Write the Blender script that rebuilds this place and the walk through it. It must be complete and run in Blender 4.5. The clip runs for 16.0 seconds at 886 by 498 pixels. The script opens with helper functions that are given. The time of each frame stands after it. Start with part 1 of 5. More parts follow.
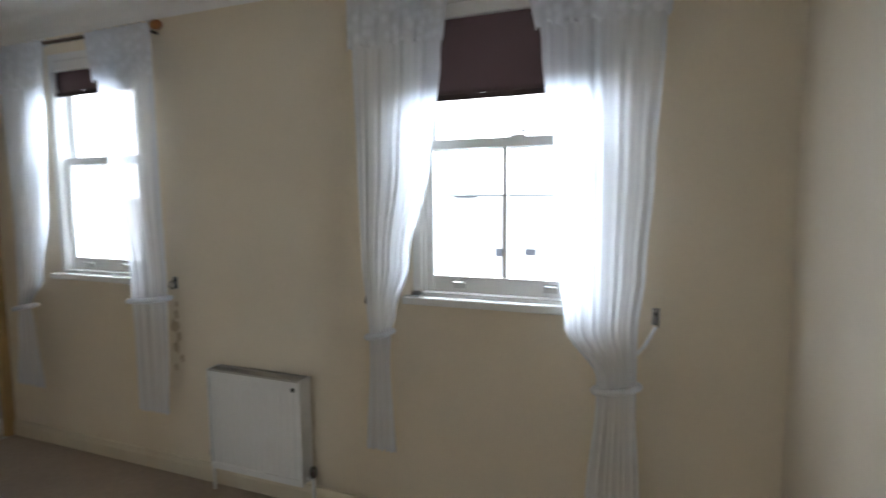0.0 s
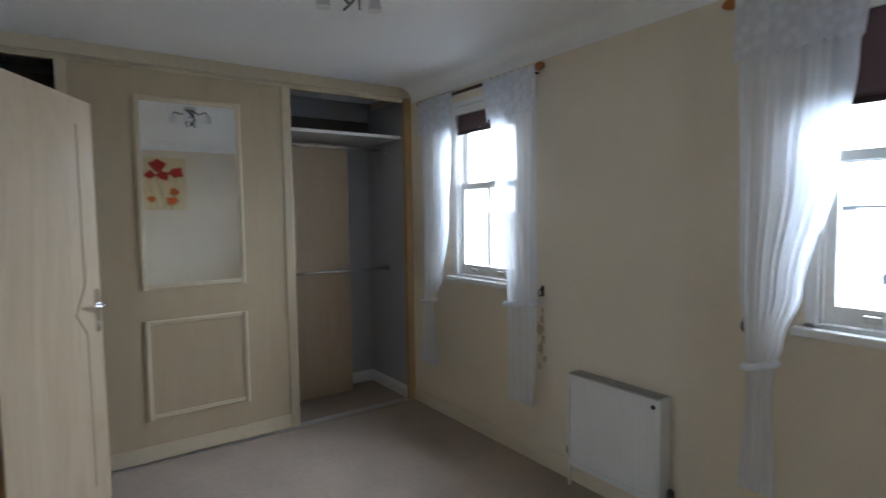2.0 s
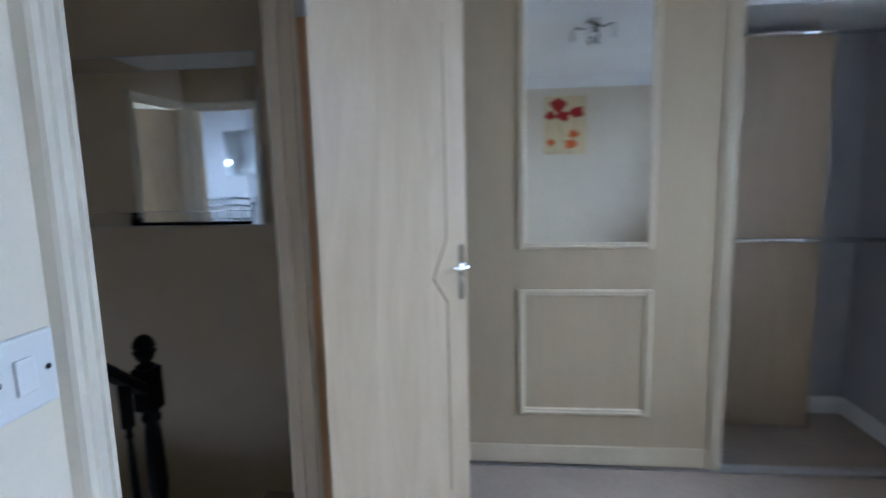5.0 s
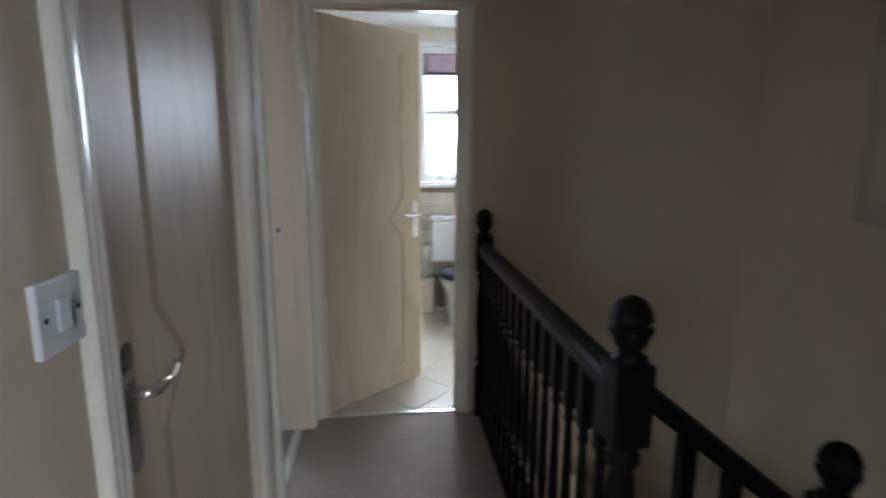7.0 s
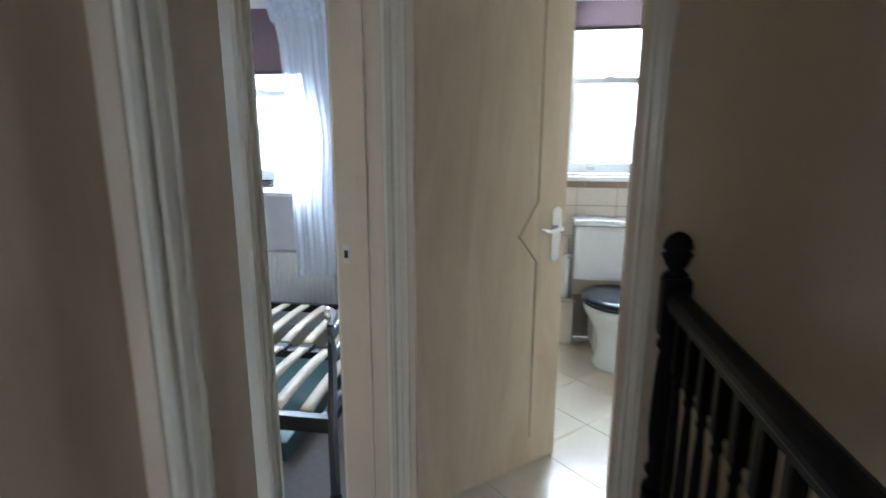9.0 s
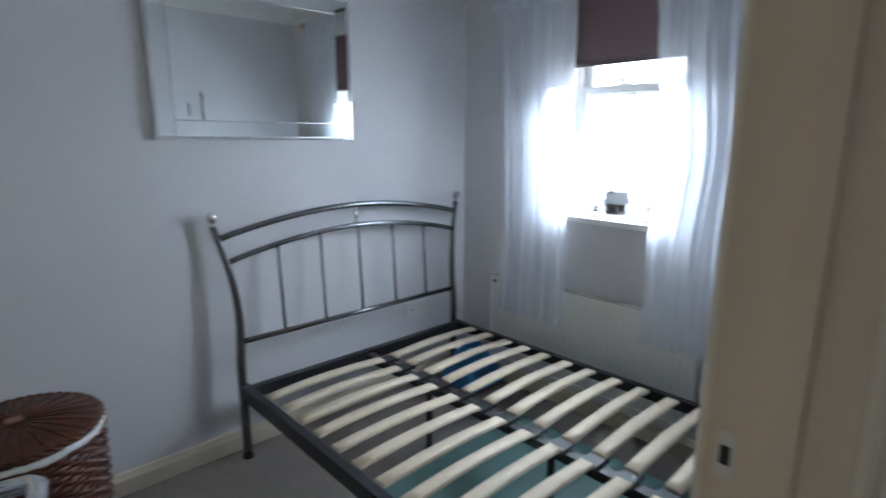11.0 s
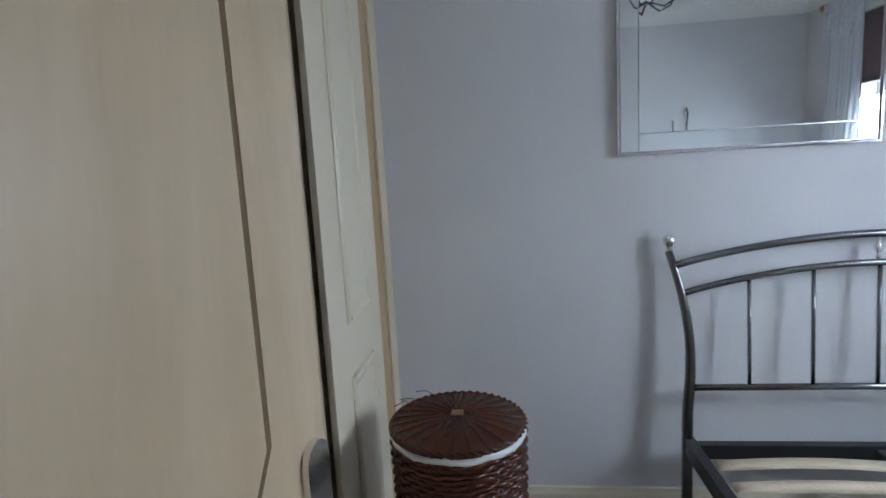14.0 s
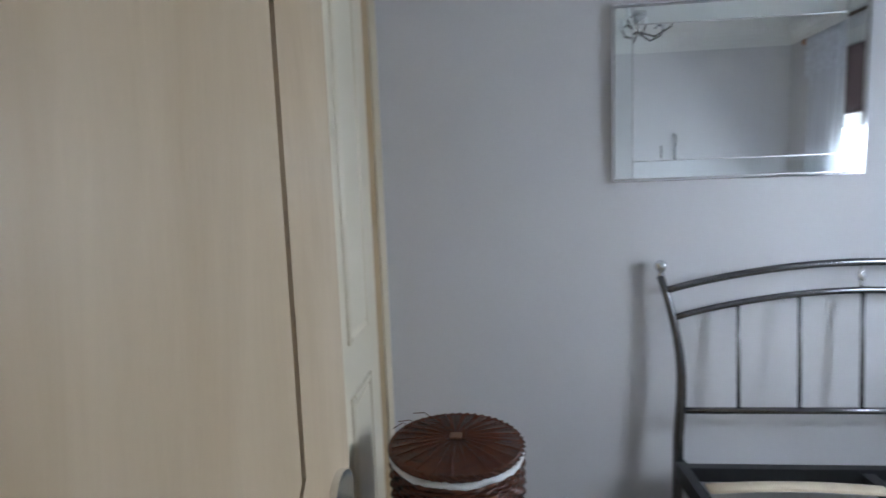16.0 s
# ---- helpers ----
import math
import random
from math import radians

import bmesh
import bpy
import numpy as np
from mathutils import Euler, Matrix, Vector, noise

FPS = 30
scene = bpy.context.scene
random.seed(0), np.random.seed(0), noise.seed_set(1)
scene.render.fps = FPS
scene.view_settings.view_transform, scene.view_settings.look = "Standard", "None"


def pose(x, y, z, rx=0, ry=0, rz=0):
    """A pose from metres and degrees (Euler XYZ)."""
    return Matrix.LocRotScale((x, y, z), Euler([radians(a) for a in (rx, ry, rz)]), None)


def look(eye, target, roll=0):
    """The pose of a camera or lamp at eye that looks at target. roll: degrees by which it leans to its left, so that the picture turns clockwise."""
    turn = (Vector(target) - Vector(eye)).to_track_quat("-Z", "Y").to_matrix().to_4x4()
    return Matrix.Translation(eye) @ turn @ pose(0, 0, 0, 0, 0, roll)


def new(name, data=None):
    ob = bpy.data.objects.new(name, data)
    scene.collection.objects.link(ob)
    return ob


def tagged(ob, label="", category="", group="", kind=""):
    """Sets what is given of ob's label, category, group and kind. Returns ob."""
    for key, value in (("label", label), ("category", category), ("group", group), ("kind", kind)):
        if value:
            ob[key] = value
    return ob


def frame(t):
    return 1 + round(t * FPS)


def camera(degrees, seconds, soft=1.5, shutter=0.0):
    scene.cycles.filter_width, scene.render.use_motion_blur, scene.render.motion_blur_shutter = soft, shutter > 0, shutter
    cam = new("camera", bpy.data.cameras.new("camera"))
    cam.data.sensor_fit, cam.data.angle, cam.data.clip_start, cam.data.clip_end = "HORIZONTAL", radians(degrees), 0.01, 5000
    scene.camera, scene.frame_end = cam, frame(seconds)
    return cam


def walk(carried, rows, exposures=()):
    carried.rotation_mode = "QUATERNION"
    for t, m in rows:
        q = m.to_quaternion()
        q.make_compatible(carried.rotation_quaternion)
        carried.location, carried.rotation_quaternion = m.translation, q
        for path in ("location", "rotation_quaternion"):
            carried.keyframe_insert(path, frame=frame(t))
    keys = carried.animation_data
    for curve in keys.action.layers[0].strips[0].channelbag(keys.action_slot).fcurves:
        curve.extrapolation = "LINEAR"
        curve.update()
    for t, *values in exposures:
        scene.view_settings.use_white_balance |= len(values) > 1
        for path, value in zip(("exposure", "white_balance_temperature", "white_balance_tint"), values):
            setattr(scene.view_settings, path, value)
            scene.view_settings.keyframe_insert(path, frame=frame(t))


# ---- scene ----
# the walk
cam = camera(79.6, 16.0, 1.45, 0.55)
PATH = [
    (0, (0.426, -0.095, 1.398), (-0.296, 1.76, 1.206), -0.4),
    (0.5, (0.408, -0.16, 1.395), (-0.59, 1.566, 1.231), -0.3),
    (1, (0.374, -0.226, 1.421), (-0.856, 1.343, 1.256), -0.1),
    (1.5, (0.347, -0.26, 1.41), (-1.113, 1.1, 1.269), -0.6),
    (2, (0.333, -0.294, 1.427), (-1.298, 0.856, 1.294), -0.8),
    (2.5, (0.324, -0.301, 1.423), (-1.408, 0.69, 1.281), -1.2),
    (3, (0.273, -0.316, 1.416), (-1.525, 0.533, 1.197), -1.6),
    (3.2, (0.23, -0.306, 1.407), (-1.577, 0.519, 1.173), -1.9),
    (5.3, (-0.988, -0.047, 1.357), (-2.884, -0.611, 1.06), -0.6),
    (5.5, (-1.123, -0.083, 1.367), (-2.923, -0.902, 1.063), -0.1),
    (6, (-1.422, -0.209, 1.349), (-2.915, -1.5, 1.027), 0.1),
    (6.4, (-1.568, -0.332, 1.354), (-2.667, -1.97, 1.022), -1.2),
    (6.5, (-1.609, -0.372, 1.356), (-2.56, -2.098, 1.017), -1.4),
    (7, (-1.717, -0.498, 1.361), (-1.921, -2.454, 1.0), 0.2),
    (7.5, (-1.768, -0.604, 1.353), (-1.726, -2.56, 0.939), -1.9),
    (8, (-1.779, -0.834, 1.343), (-1.697, -2.787, 0.915), -2.7),
    (8.2, (-1.786, -0.947, 1.349), (-1.693, -2.898, 0.918), -2.6),
    (10.4, (-1.512, -2.289, 1.37), (-0.371, -3.883, 0.97), 3.3),
    (10.5, (-1.496, -2.319, 1.369), (-0.282, -3.858, 0.971), 2.9),
    (11, (-1.399, -2.36, 1.367), (0.033, -3.696, 0.96), 0.2),
    (11.5, (-1.344, -2.383, 1.355), (0.402, -3.286, 0.988), 0.5),
    (11.6, (-1.323, -2.399, 1.367), (0.481, -3.182, 1.002), 0.4),
    (12, (-1.305, -2.458, 1.357), (0.629, -2.828, 1.008), -1.5),
    (12.5, (-1.282, -2.486, 1.338), (0.689, -2.531, 1.003), -1.1),
    (13, (-1.25, -2.503, 1.334), (0.717, -2.331, 1.012), -2.9),
    (13.5, (-1.209, -2.531, 1.333), (0.755, -2.313, 1.026), -2.0),
    (14, (-1.181, -2.547, 1.33), (0.785, -2.308, 1.053), -3.2),
    (14.5, (-1.15, -2.561, 1.321), (0.774, -2.065, 1.09), -4.0),
    (15, (-1.154, -2.561, 1.329), (0.753, -2.002, 1.106), -2.0),
    (15.5, (-1.183, -2.547, 1.346), (0.749, -2.073, 1.132), -2.3),
    (16, (-1.208, -2.51, 1.359), (0.771, -2.325, 1.136), -2.1),
]
EXPOSURES = [(0, 0.0, 6100, 10), (1.5, -0.2, 5900, 10), (3.2, -0.05, 5150, 9), (5.3, 0.5, 4900, 10), (6.0, 0.75, 4850, 10), (6.6, 0.75, 5500, 11), (7.2, 0.6, 5500, 10), (8.2, 0.72, 5450, 10), (10.3, 0.2, 5650, 9), (11.0, -0.15, 5850, 9), (11.5, -0.2, 5950, 9), (12.0, -0.22, 6400, 10), (12.5, -0.2, 6450, 10), (13.5, -0.1, 5900, 10), (14.3, 0.05, 5850, 10), (15, 0.15, 6000, 10), (16, 0.15, 6000, 11)]
walk(cam, [(t, look(eye, target, roll)) for t, eye, target, roll in PATH], EXPOSURES)
LAMP_COLOR = (0.83, 0.92, 1.0)
SKY_GLOW = 8.0
LAMP_A1 = 108.0
LAMP_A2 = 123.0
LAMP_B = 30.0
LAMP_C = 112.0
CHX = -0.3
CHY = -3.32
HKY = -3.81
HKZ = 1.57

# ---------------------------------------------------------------- world and lamps
world = bpy.data.worlds.new("overcast_sky")
scene.world = world
world.use_nodes = True
wn = world.node_tree
sky = wn.nodes.new("ShaderNodeTexSky")
sky.sky_type = "NISHITA"
sky.sun_disc = False
sky.sun_elevation = radians(38)
sky.sun_rotation = radians(200)
wn.links.new(sky.outputs[0], wn.nodes["Background"].inputs[0])
wn.nodes["Background"].inputs[1].default_value = 0.12
sun_data = bpy.data.lights.new("sun", "SUN")
sun_data.energy, sun_data.angle, sun_data.color = 0.8, radians(12), (1.0, 0.96, 0.9)
sun_ob = new("sun", sun_data)
sun_ob.matrix_world = look((8, -22, 18), (0, 0, 0))


def window_lamp(name, x, y, z, w, h, toward, watts, drop=0.42, color=LAMP_COLOR):
    d = bpy.data.lights.new(name, "AREA")
    d.shape, d.size, d.size_y, d.energy, d.color = "RECTANGLE", w, h, watts, color
    ob = new(name, d)
    ob.matrix_world = look((x, y, z), (x, y + toward, z - drop))
    return ob


window_lamp("sky_window_front_left", -2.245, 2.66, 1.98, 1.2, 1.2, -1, LAMP_A1, 0.6)
window_lamp("sky_window_front_right", -0.09, 2.66, 1.98, 1.2, 1.2, -1, LAMP_A2, 0.6)
window_lamp("sky_window_back", -0.15, -4.70, 1.37, 0.56, 0.65, 1, LAMP_B, 1.0)
window_lamp("sky_window_bathroom", -2.31, -5.58, 1.92, 1.0, 1.25, 1, LAMP_C, 0.55)


# ---------------------------------------------------------------- materials
def node_mat(name):
    m = bpy.data.materials.new(name)
    m.use_nodes = True
    nt = m.node_tree
    return m, nt, nt.nodes["Principled BSDF"]


def coords(nt, scale, kind="Object"):
    tc = nt.nodes.new("ShaderNodeTexCoord")
    mp = nt.nodes.new("ShaderNodeMapping")
    mp.inputs["Scale"].default_value = scale
    nt.links.new(tc.outputs[kind], mp.inputs[0])
    return mp.outputs[0]


def noise_node(nt, vec, scale, detail=4.0, rough=0.55, distort=0.0):
    n = nt.nodes.new("ShaderNodeTexNoise")
    n.inputs["Scale"].default_value = scale
    n.inputs["Detail"].default_value = detail
    n.inputs["Roughness"].default_value = rough
    n.inputs["Distortion"].default_value = distort
    nt.links.new(vec, n.inputs["Vector"])
    return n.outputs["Fac"]


def ramp(nt, fac, stops):
    r = nt.nodes.new("ShaderNodeValToRGB")
    el = r.color_ramp.elements
    while len(el) < len(stops):
        el.new(0.5)
    for e, (p, c) in zip(el, stops):
        e.position, e.color = p, (*c, 1)
    nt.links.new(fac, r.inputs[0])
    return r.outputs[0]


def mix_col(nt, fac, a, b, blend="MIX"):
    m = nt.nodes.new("ShaderNodeMix")
    m.data_type, m.blend_type = "RGBA", blend
    for sock, v in ((m.inputs[0], fac), (m.inputs[6], a), (m.inputs[7], b)):
        if isinstance(v, (int, float)):
            sock.default_value = v
        elif isinstance(v, tuple):
            sock.default_value = (*v, 1)
        else:
            nt.links.new(v, sock)
    return m.outputs[2]


def bump(nt, b, height, strength, dist):
    n = nt.nodes.new("ShaderNodeBump")
    n.inputs["Strength"].default_value = strength
    n.inputs["Distance"].default_value = dist
    nt.links.new(height, n.inputs["Height"])
    nt.links.new(n.outputs[0], b.inputs["Normal"])


def shade(c, f):
    return tuple(min(1.0, v * f) for v in c)


def paint(name, col, rough=0.6, grain=90.0, relief=0.12, mottle=0.06, spec=0.4):
    m, nt, b = node_mat(name)
    v = coords(nt, (1, 1, 1))
    big = noise_node(nt, v, 1.7, 5)
    fine = noise_node(nt, v, grain, 3)
    c = ramp(nt, big, [(0.3, shade(col, 1 - mottle)), (0.7, shade(col, 1 + mottle))])
    c = mix_col(nt, 0.25, c, ramp(nt, fine, [(0.3, shade(col, 0.95)), (0.7, shade(col, 1.04))]))
    nt.links.new(c, b.inputs["Base Color"])
    b.inputs["Roughness"].default_value = rough
    b.inputs["Specular IOR Level"].default_value = spec
    bump(nt, b, fine, relief, 0.002)
    return m


def carpet(name, col, dark):
    m, nt, b = node_mat(name)
    v = coords(nt, (1, 1, 1))
    tuft = noise_node(nt, v, 260.0, 2)
    clump = noise_node(nt, v, 34.0, 4)
    wear = noise_node(nt, v, 2.2, 5)
    c = ramp(nt, tuft, [(0.3, dark), (0.72, col)])
    c = mix_col(nt, 0.35, c, ramp(nt, clump, [(0.35, dark), (0.65, col)]))
    c = mix_col(nt, 0.45, c, ramp(nt, wear, [(0.3, shade(col, 0.72)), (0.7, shade(col, 1.08))]))
    nt.links.new(c, b.inputs["Base Color"])
    b.inputs["Roughness"].default_value = 0.97
    b.inputs["Specular IOR Level"].default_value = 0.1
    add = nt.nodes.new("ShaderNodeMath")
    add.operation = "ADD"
    nt.links.new(tuft, add.inputs[0])
    nt.links.new(clump, add.inputs[1])
    bump(nt, b, add.outputs[0], 0.9, 0.006)
    return m


def wood(name, light, dark, rough=0.45, stretch=(14, 14, 0.9), figure=0.5, relief=0.06, spec=0.4, pores=0.25):
    m, nt, b = node_mat(name)
    v = coords(nt, stretch)
    grain = noise_node(nt, v, 3.0, 6, 0.6, 0.6)
    v2 = coords(nt, (stretch[0] * 6, stretch[1] * 6, stretch[2] * 2.5))
    pore = noise_node(nt, v2, 4.0, 3)
    v3 = coords(nt, (3.0, 3.0, 0.55))
    plume = noise_node(nt, v3, 2.2, 5, 0.6, 1.6)
    c = ramp(nt, grain, [(0.28, dark), (0.7, light)])
    c = mix_col(nt, figure, c, ramp(nt, plume, [(0.3, dark), (0.62, light)]))
    c = mix_col(nt, pores, c, ramp(nt, pore, [(0.35, dark), (0.6, light)]))
    nt.links.new(c, b.inputs["Base Color"])
    b.inputs["Roughness"].default_value = rough
    b.inputs["Specular IOR Level"].default_value = spec
    bump(nt, b, pore, relief, 0.001)
    return m


def metal(name, col, rough, smudge=0.08):
    m, nt, b = node_mat(name)
    v = coords(nt, (1, 1, 1))
    n = noise_node(nt, v, 25.0, 4)
    r = nt.nodes.new("ShaderNodeMapRange")
    r.inputs[3].default_value, r.inputs[4].default_value = max(0.02, rough - smudge), rough + smudge
    nt.links.new(n, r.inputs[0])
    nt.links.new(r.outputs[0], b.inputs["Roughness"])
    b.inputs["Base Color"].default_value = (*col, 1)
    b.inputs["Metallic"].default_value = 1.0
    return m


def plain(name, col, rough=0.4, spec=0.5, vary=0.05):
    m, nt, b = node_mat(name)
    v = coords(nt, (1, 1, 1))
    n = noise_node(nt, v, 9.0, 5)
    nt.links.new(ramp(nt, n, [(0.3, shade(col, 1 - vary)), (0.7, shade(col, 1 + vary))]), b.inputs["Base Color"])
    b.inputs["Roughness"].default_value = rough
    b.inputs["Specular IOR Level"].default_value = spec
    return m


def voile(name, lace=False):
    m = bpy.data.materials.new(name)
    m.use_nodes = True
    nt = m.node_tree
    nt.nodes.clear()
    out = nt.nodes.new("ShaderNodeOutputMaterial")
    dif = nt.nodes.new("ShaderNodeBsdfDiffuse")
    tra = nt.nodes.new("ShaderNodeBsdfTranslucent")
    clear = nt.nodes.new("ShaderNodeBsdfTransparent")
    dif.inputs[0].default_value = (0.90, 0.90, 0.92, 1)
    tra.inputs[0].default_value = (0.86, 0.91, 1.0, 1)
    m1 = nt.nodes.new("ShaderNodeMixShader")
    m1.inputs[0].default_value = 0.6
    nt.links.new(dif.outputs[0], m1.inputs[1])
    nt.links.new(tra.outputs[0], m1.inputs[2])
    v = coords(nt, (1, 1, 1))
    if lace:
        w = nt.nodes.new("ShaderNodeTexVoronoi")
        w.inputs["Scale"].default_value = 30.0
        nt.links.new(v, w.inputs["Vector"])
        fac = ramp(nt, w.outputs["Distance"], [(0.2, (0.10, 0.10, 0.10)), (0.7, (0.22, 0.22, 0.22))])
    else:
        thin = coords(nt, (60, 60, 1.2))
        fac = ramp(nt, noise_node(nt, thin, 1.0, 3), [(0.3, (0.15, 0.15, 0.15)), (0.7, (0.27, 0.27, 0.27))])
    m2 = nt.nodes.new("ShaderNodeMixShader")
    nt.links.new(fac, m2.inputs[0])
    nt.links.new(m1.outputs[0], m2.inputs[1])
    nt.links.new(clear.outputs[0], m2.inputs[2])
    nt.links.new(m2.outputs[0], out.inputs[0])
    return m


def glass_mat():
    m = bpy.data.materials.new("window_glass")
    m.use_nodes = True
    nt = m.node_tree
    nt.nodes.clear()
    out = nt.nodes.new("ShaderNodeOutputMaterial")
    clear = nt.nodes.new("ShaderNodeBsdfTransparent")
    gl = nt.nodes.new("ShaderNodeBsdfGlossy")
    gl.inputs["Roughness"].default_value = 0.02
    mx = nt.nodes.new("ShaderNodeMixShader")
    mx.inputs[0].default_value = 0.05
    nt.links.new(clear.outputs[0], mx.inputs[1])
    nt.links.new(gl.outputs[0], mx.inputs[2])
    nt.links.new(mx.outputs[0], out.inputs[0])
    return m


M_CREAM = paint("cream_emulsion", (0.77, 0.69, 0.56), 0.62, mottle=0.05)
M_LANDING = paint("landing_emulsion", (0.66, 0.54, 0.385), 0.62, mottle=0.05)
M_GREY = paint("pale_grey_emulsion", (0.70, 0.695, 0.72), 0.6, mottle=0.04)
M_CEIL = paint("ceiling_white", (0.87, 0.87, 0.87), 0.75, mottle=0.03)
M_BATHWALL = paint("bathroom_cream", (0.66, 0.61, 0.52), 0.5)
M_GLOSS = paint("gloss_cream_trim", (0.75, 0.685, 0.565), 0.2, 40.0, 0.05, 0.03, 0.5)
M_WHITE = paint("white_gloss_paint", (0.86, 0.86, 0.85), 0.2, 40.0, 0.04, 0.03, 0.5)
M_SKIRT = paint("cream_skirting_paint", (0.70, 0.63, 0.50), 0.3, 40.0, 0.04, 0.03, 0.5)
M_CARPET_A = carpet("beige_carpet", (0.53, 0.44, 0.365), (0.355, 0.29, 0.235))
M_CARPET_L = carpet("landing_carpet", (0.42, 0.35, 0.285), (0.27, 0.225, 0.18))
M_CARPET_B = carpet("taupe_grey_carpet", (0.36, 0.325, 0.295), (0.22, 0.198, 0.18))
M_DOOR = wood("pale_ash_laminate", (0.59, 0.472, 0.33), (0.46, 0.352, 0.228), 0.40, (5, 5, 0.5), 0.75, 0.05, 0.32, 0.08)
M_LINING = paint("cream_lining_paint", (0.63, 0.52, 0.385), 0.28, 40.0, 0.05, 0.04, 0.5)
# Door laminate darkened to paint the shade inside the routed grooves.
M_GROOVE = wood("groove_shade_wood", (0.43, 0.33, 0.22), (0.35, 0.26, 0.165), 0.45)
M_EDGE = wood("door_edge_lipping", (0.42, 0.22, 0.09), (0.32, 0.16, 0.06), 0.45)
M_ROBE = wood("limed_oak_laminate", (0.53, 0.435, 0.295), (0.475, 0.385, 0.255), 0.45, (9, 9, 0.7), 0.45, 0.06, 0.4, 0.12)
M_ROBE_TRIM = wood("cream_robe_trim", (0.68, 0.60, 0.455), (0.60, 0.52, 0.38), 0.4, (14, 14, 0.8), 0.3)
M_ROBE_POST = wood("honey_oak_strip", (0.50, 0.35, 0.18), (0.38, 0.25, 0.12), 0.45)
M_ROBE_IN = wood("robe_interior_panel", (0.49, 0.385, 0.27), (0.40, 0.31, 0.21), 0.5)
M_ROBE_SIDE = paint("robe_grey_lining", (0.42, 0.43, 0.45), 0.6)
# Dark tone that paints the shade inside wardrobes and cupboard.
M_ROBE_SHADE = paint("robe_shade_tone", (0.16, 0.14, 0.13), 0.7)
M_ROBE_B = paint("cream_panel_door", (0.70, 0.63, 0.49), 0.35, 60.0, 0.05, 0.03)
M_BLACKWOOD = wood("black_stained_wood", (0.008, 0.007, 0.0065), (0.003, 0.003, 0.003), 0.40, (10, 10, 1.2), 0.4, 0.08, 0.14)
M_CHROME = metal("polished_chrome", (0.80, 0.81, 0.83), 0.10, 0.05)
M_STEEL = metal("brushed_steel", (0.62, 0.62, 0.62), 0.32, 0.08)
M_GUN = metal("gunmetal_tube", (0.20, 0.20, 0.21), 0.24, 0.07)
M_BLACKMETAL = plain("black_powder_coat", (0.018, 0.018, 0.02), 0.45)
M_MIRROR = metal("mirror_silver", (0.93, 0.95, 0.94), 0.015, 0.008)
M_BEVELMIRROR = metal("mirror_bevel_strip", (0.84, 0.88, 0.87), 0.03, 0.015)
# Paler than the brown blind: daylight through the fabric put into its colour.
M_BLIND_BACKLIT = paint("backlit_mauve_blind", (0.17, 0.138, 0.142), 0.85, 220.0, 0.2, 0.05, 0.15)
M_BLIND = paint("brown_blackout_blind", (0.065, 0.048, 0.047), 0.85, 220.0, 0.2, 0.05, 0.15)
M_VOILE = voile("white_voile")
M_LACE = voile("white_lace", True)
M_GLASS = glass_mat()
M_RAD = paint("radiator_enamel", (0.76, 0.76, 0.75), 0.28, 50.0, 0.03, 0.02, 0.5)
M_GRILLE = paint("dusty_grille_enamel", (0.42, 0.40, 0.37), 0.45, 50.0, 0.05, 0.06)
M_DARKSLOT = plain("dark_slot", (0.03, 0.03, 0.03), 0.8)
M_FINIAL = wood("orange_pine_finial", (0.42, 0.17, 0.05), (0.30, 0.11, 0.03), 0.35)
M_ROD = wood("dark_rod", (0.10, 0.06, 0.04), (0.06, 0.035, 0.025), 0.4)
M_PLASTIC = plain("white_plastic", (0.74, 0.74, 0.73), 0.35)
M_SLAT = wood("birch_slat", (0.71, 0.61, 0.465), (0.61, 0.50, 0.36), 0.5, (0.9, 16, 16), 0.4)
M_WICKER = wood("brown_wicker", (0.125, 0.034, 0.013), (0.026, 0.008, 0.005), 0.23, (40, 40, 40), 0.5, 0.25, 0.5)
M_SLATB = wood("worn_cane_centre", (0.22, 0.10, 0.05), (0.12, 0.05, 0.025), 0.4)
M_LINEN = plain("white_cotton_lining", (0.80, 0.80, 0.80), 0.9, 0.1)
M_TILE = paint("cream_ceramic_tile", (0.62, 0.56, 0.45), 0.18, 12.0, 0.02, 0.08, 0.5)
M_WALLTILE = paint("beige_wall_tile", (0.66, 0.59, 0.49), 0.22, 12.0, 0.02, 0.07, 0.5)
M_BORDER = paint("brown_mosaic_border", (0.36, 0.25, 0.18), 0.3, 60.0, 0.1, 0.3, 0.5)
M_GROUT = plain("grout", (0.34, 0.30, 0.25), 0.9, 0.2)
M_CERAMIC = plain("white_ceramic", (0.80, 0.81, 0.82), 0.10, 0.5, 0.01)
M_SEAT = plain("dark_blue_seat", (0.035, 0.045, 0.065), 0.15)
M_BLUE = plain("blue_plastic_bag", (0.02, 0.16, 0.42), 0.35, 0.5, 0.2)
M_TEAL = plain("sea_green_board", (0.10, 0.185, 0.175), 0.45, 0.4, 0.1)
M_CANVAS = paint("cream_canvas", (0.72, 0.60, 0.36), 0.8, 200.0, 0.2, 0.12)
M_POPPY = paint("red_poppy_paint", (0.42, 0.025, 0.02), 0.7, 60.0, 0.2, 0.3)
M_POPPY2 = paint("orange_poppy_paint", (0.60, 0.13, 0.03), 0.7, 60.0, 0.2, 0.3)
M_STEM = paint("olive_stem_paint", (0.20, 0.17, 0.05), 0.8)
M_BULB = plain("frosted_glass_shade", (0.75, 0.76, 0.78), 0.3)
M_STAIN = paint("peeling_paint_patch", (0.54, 0.44, 0.31), 0.9, 50.0, 0.5, 0.3)
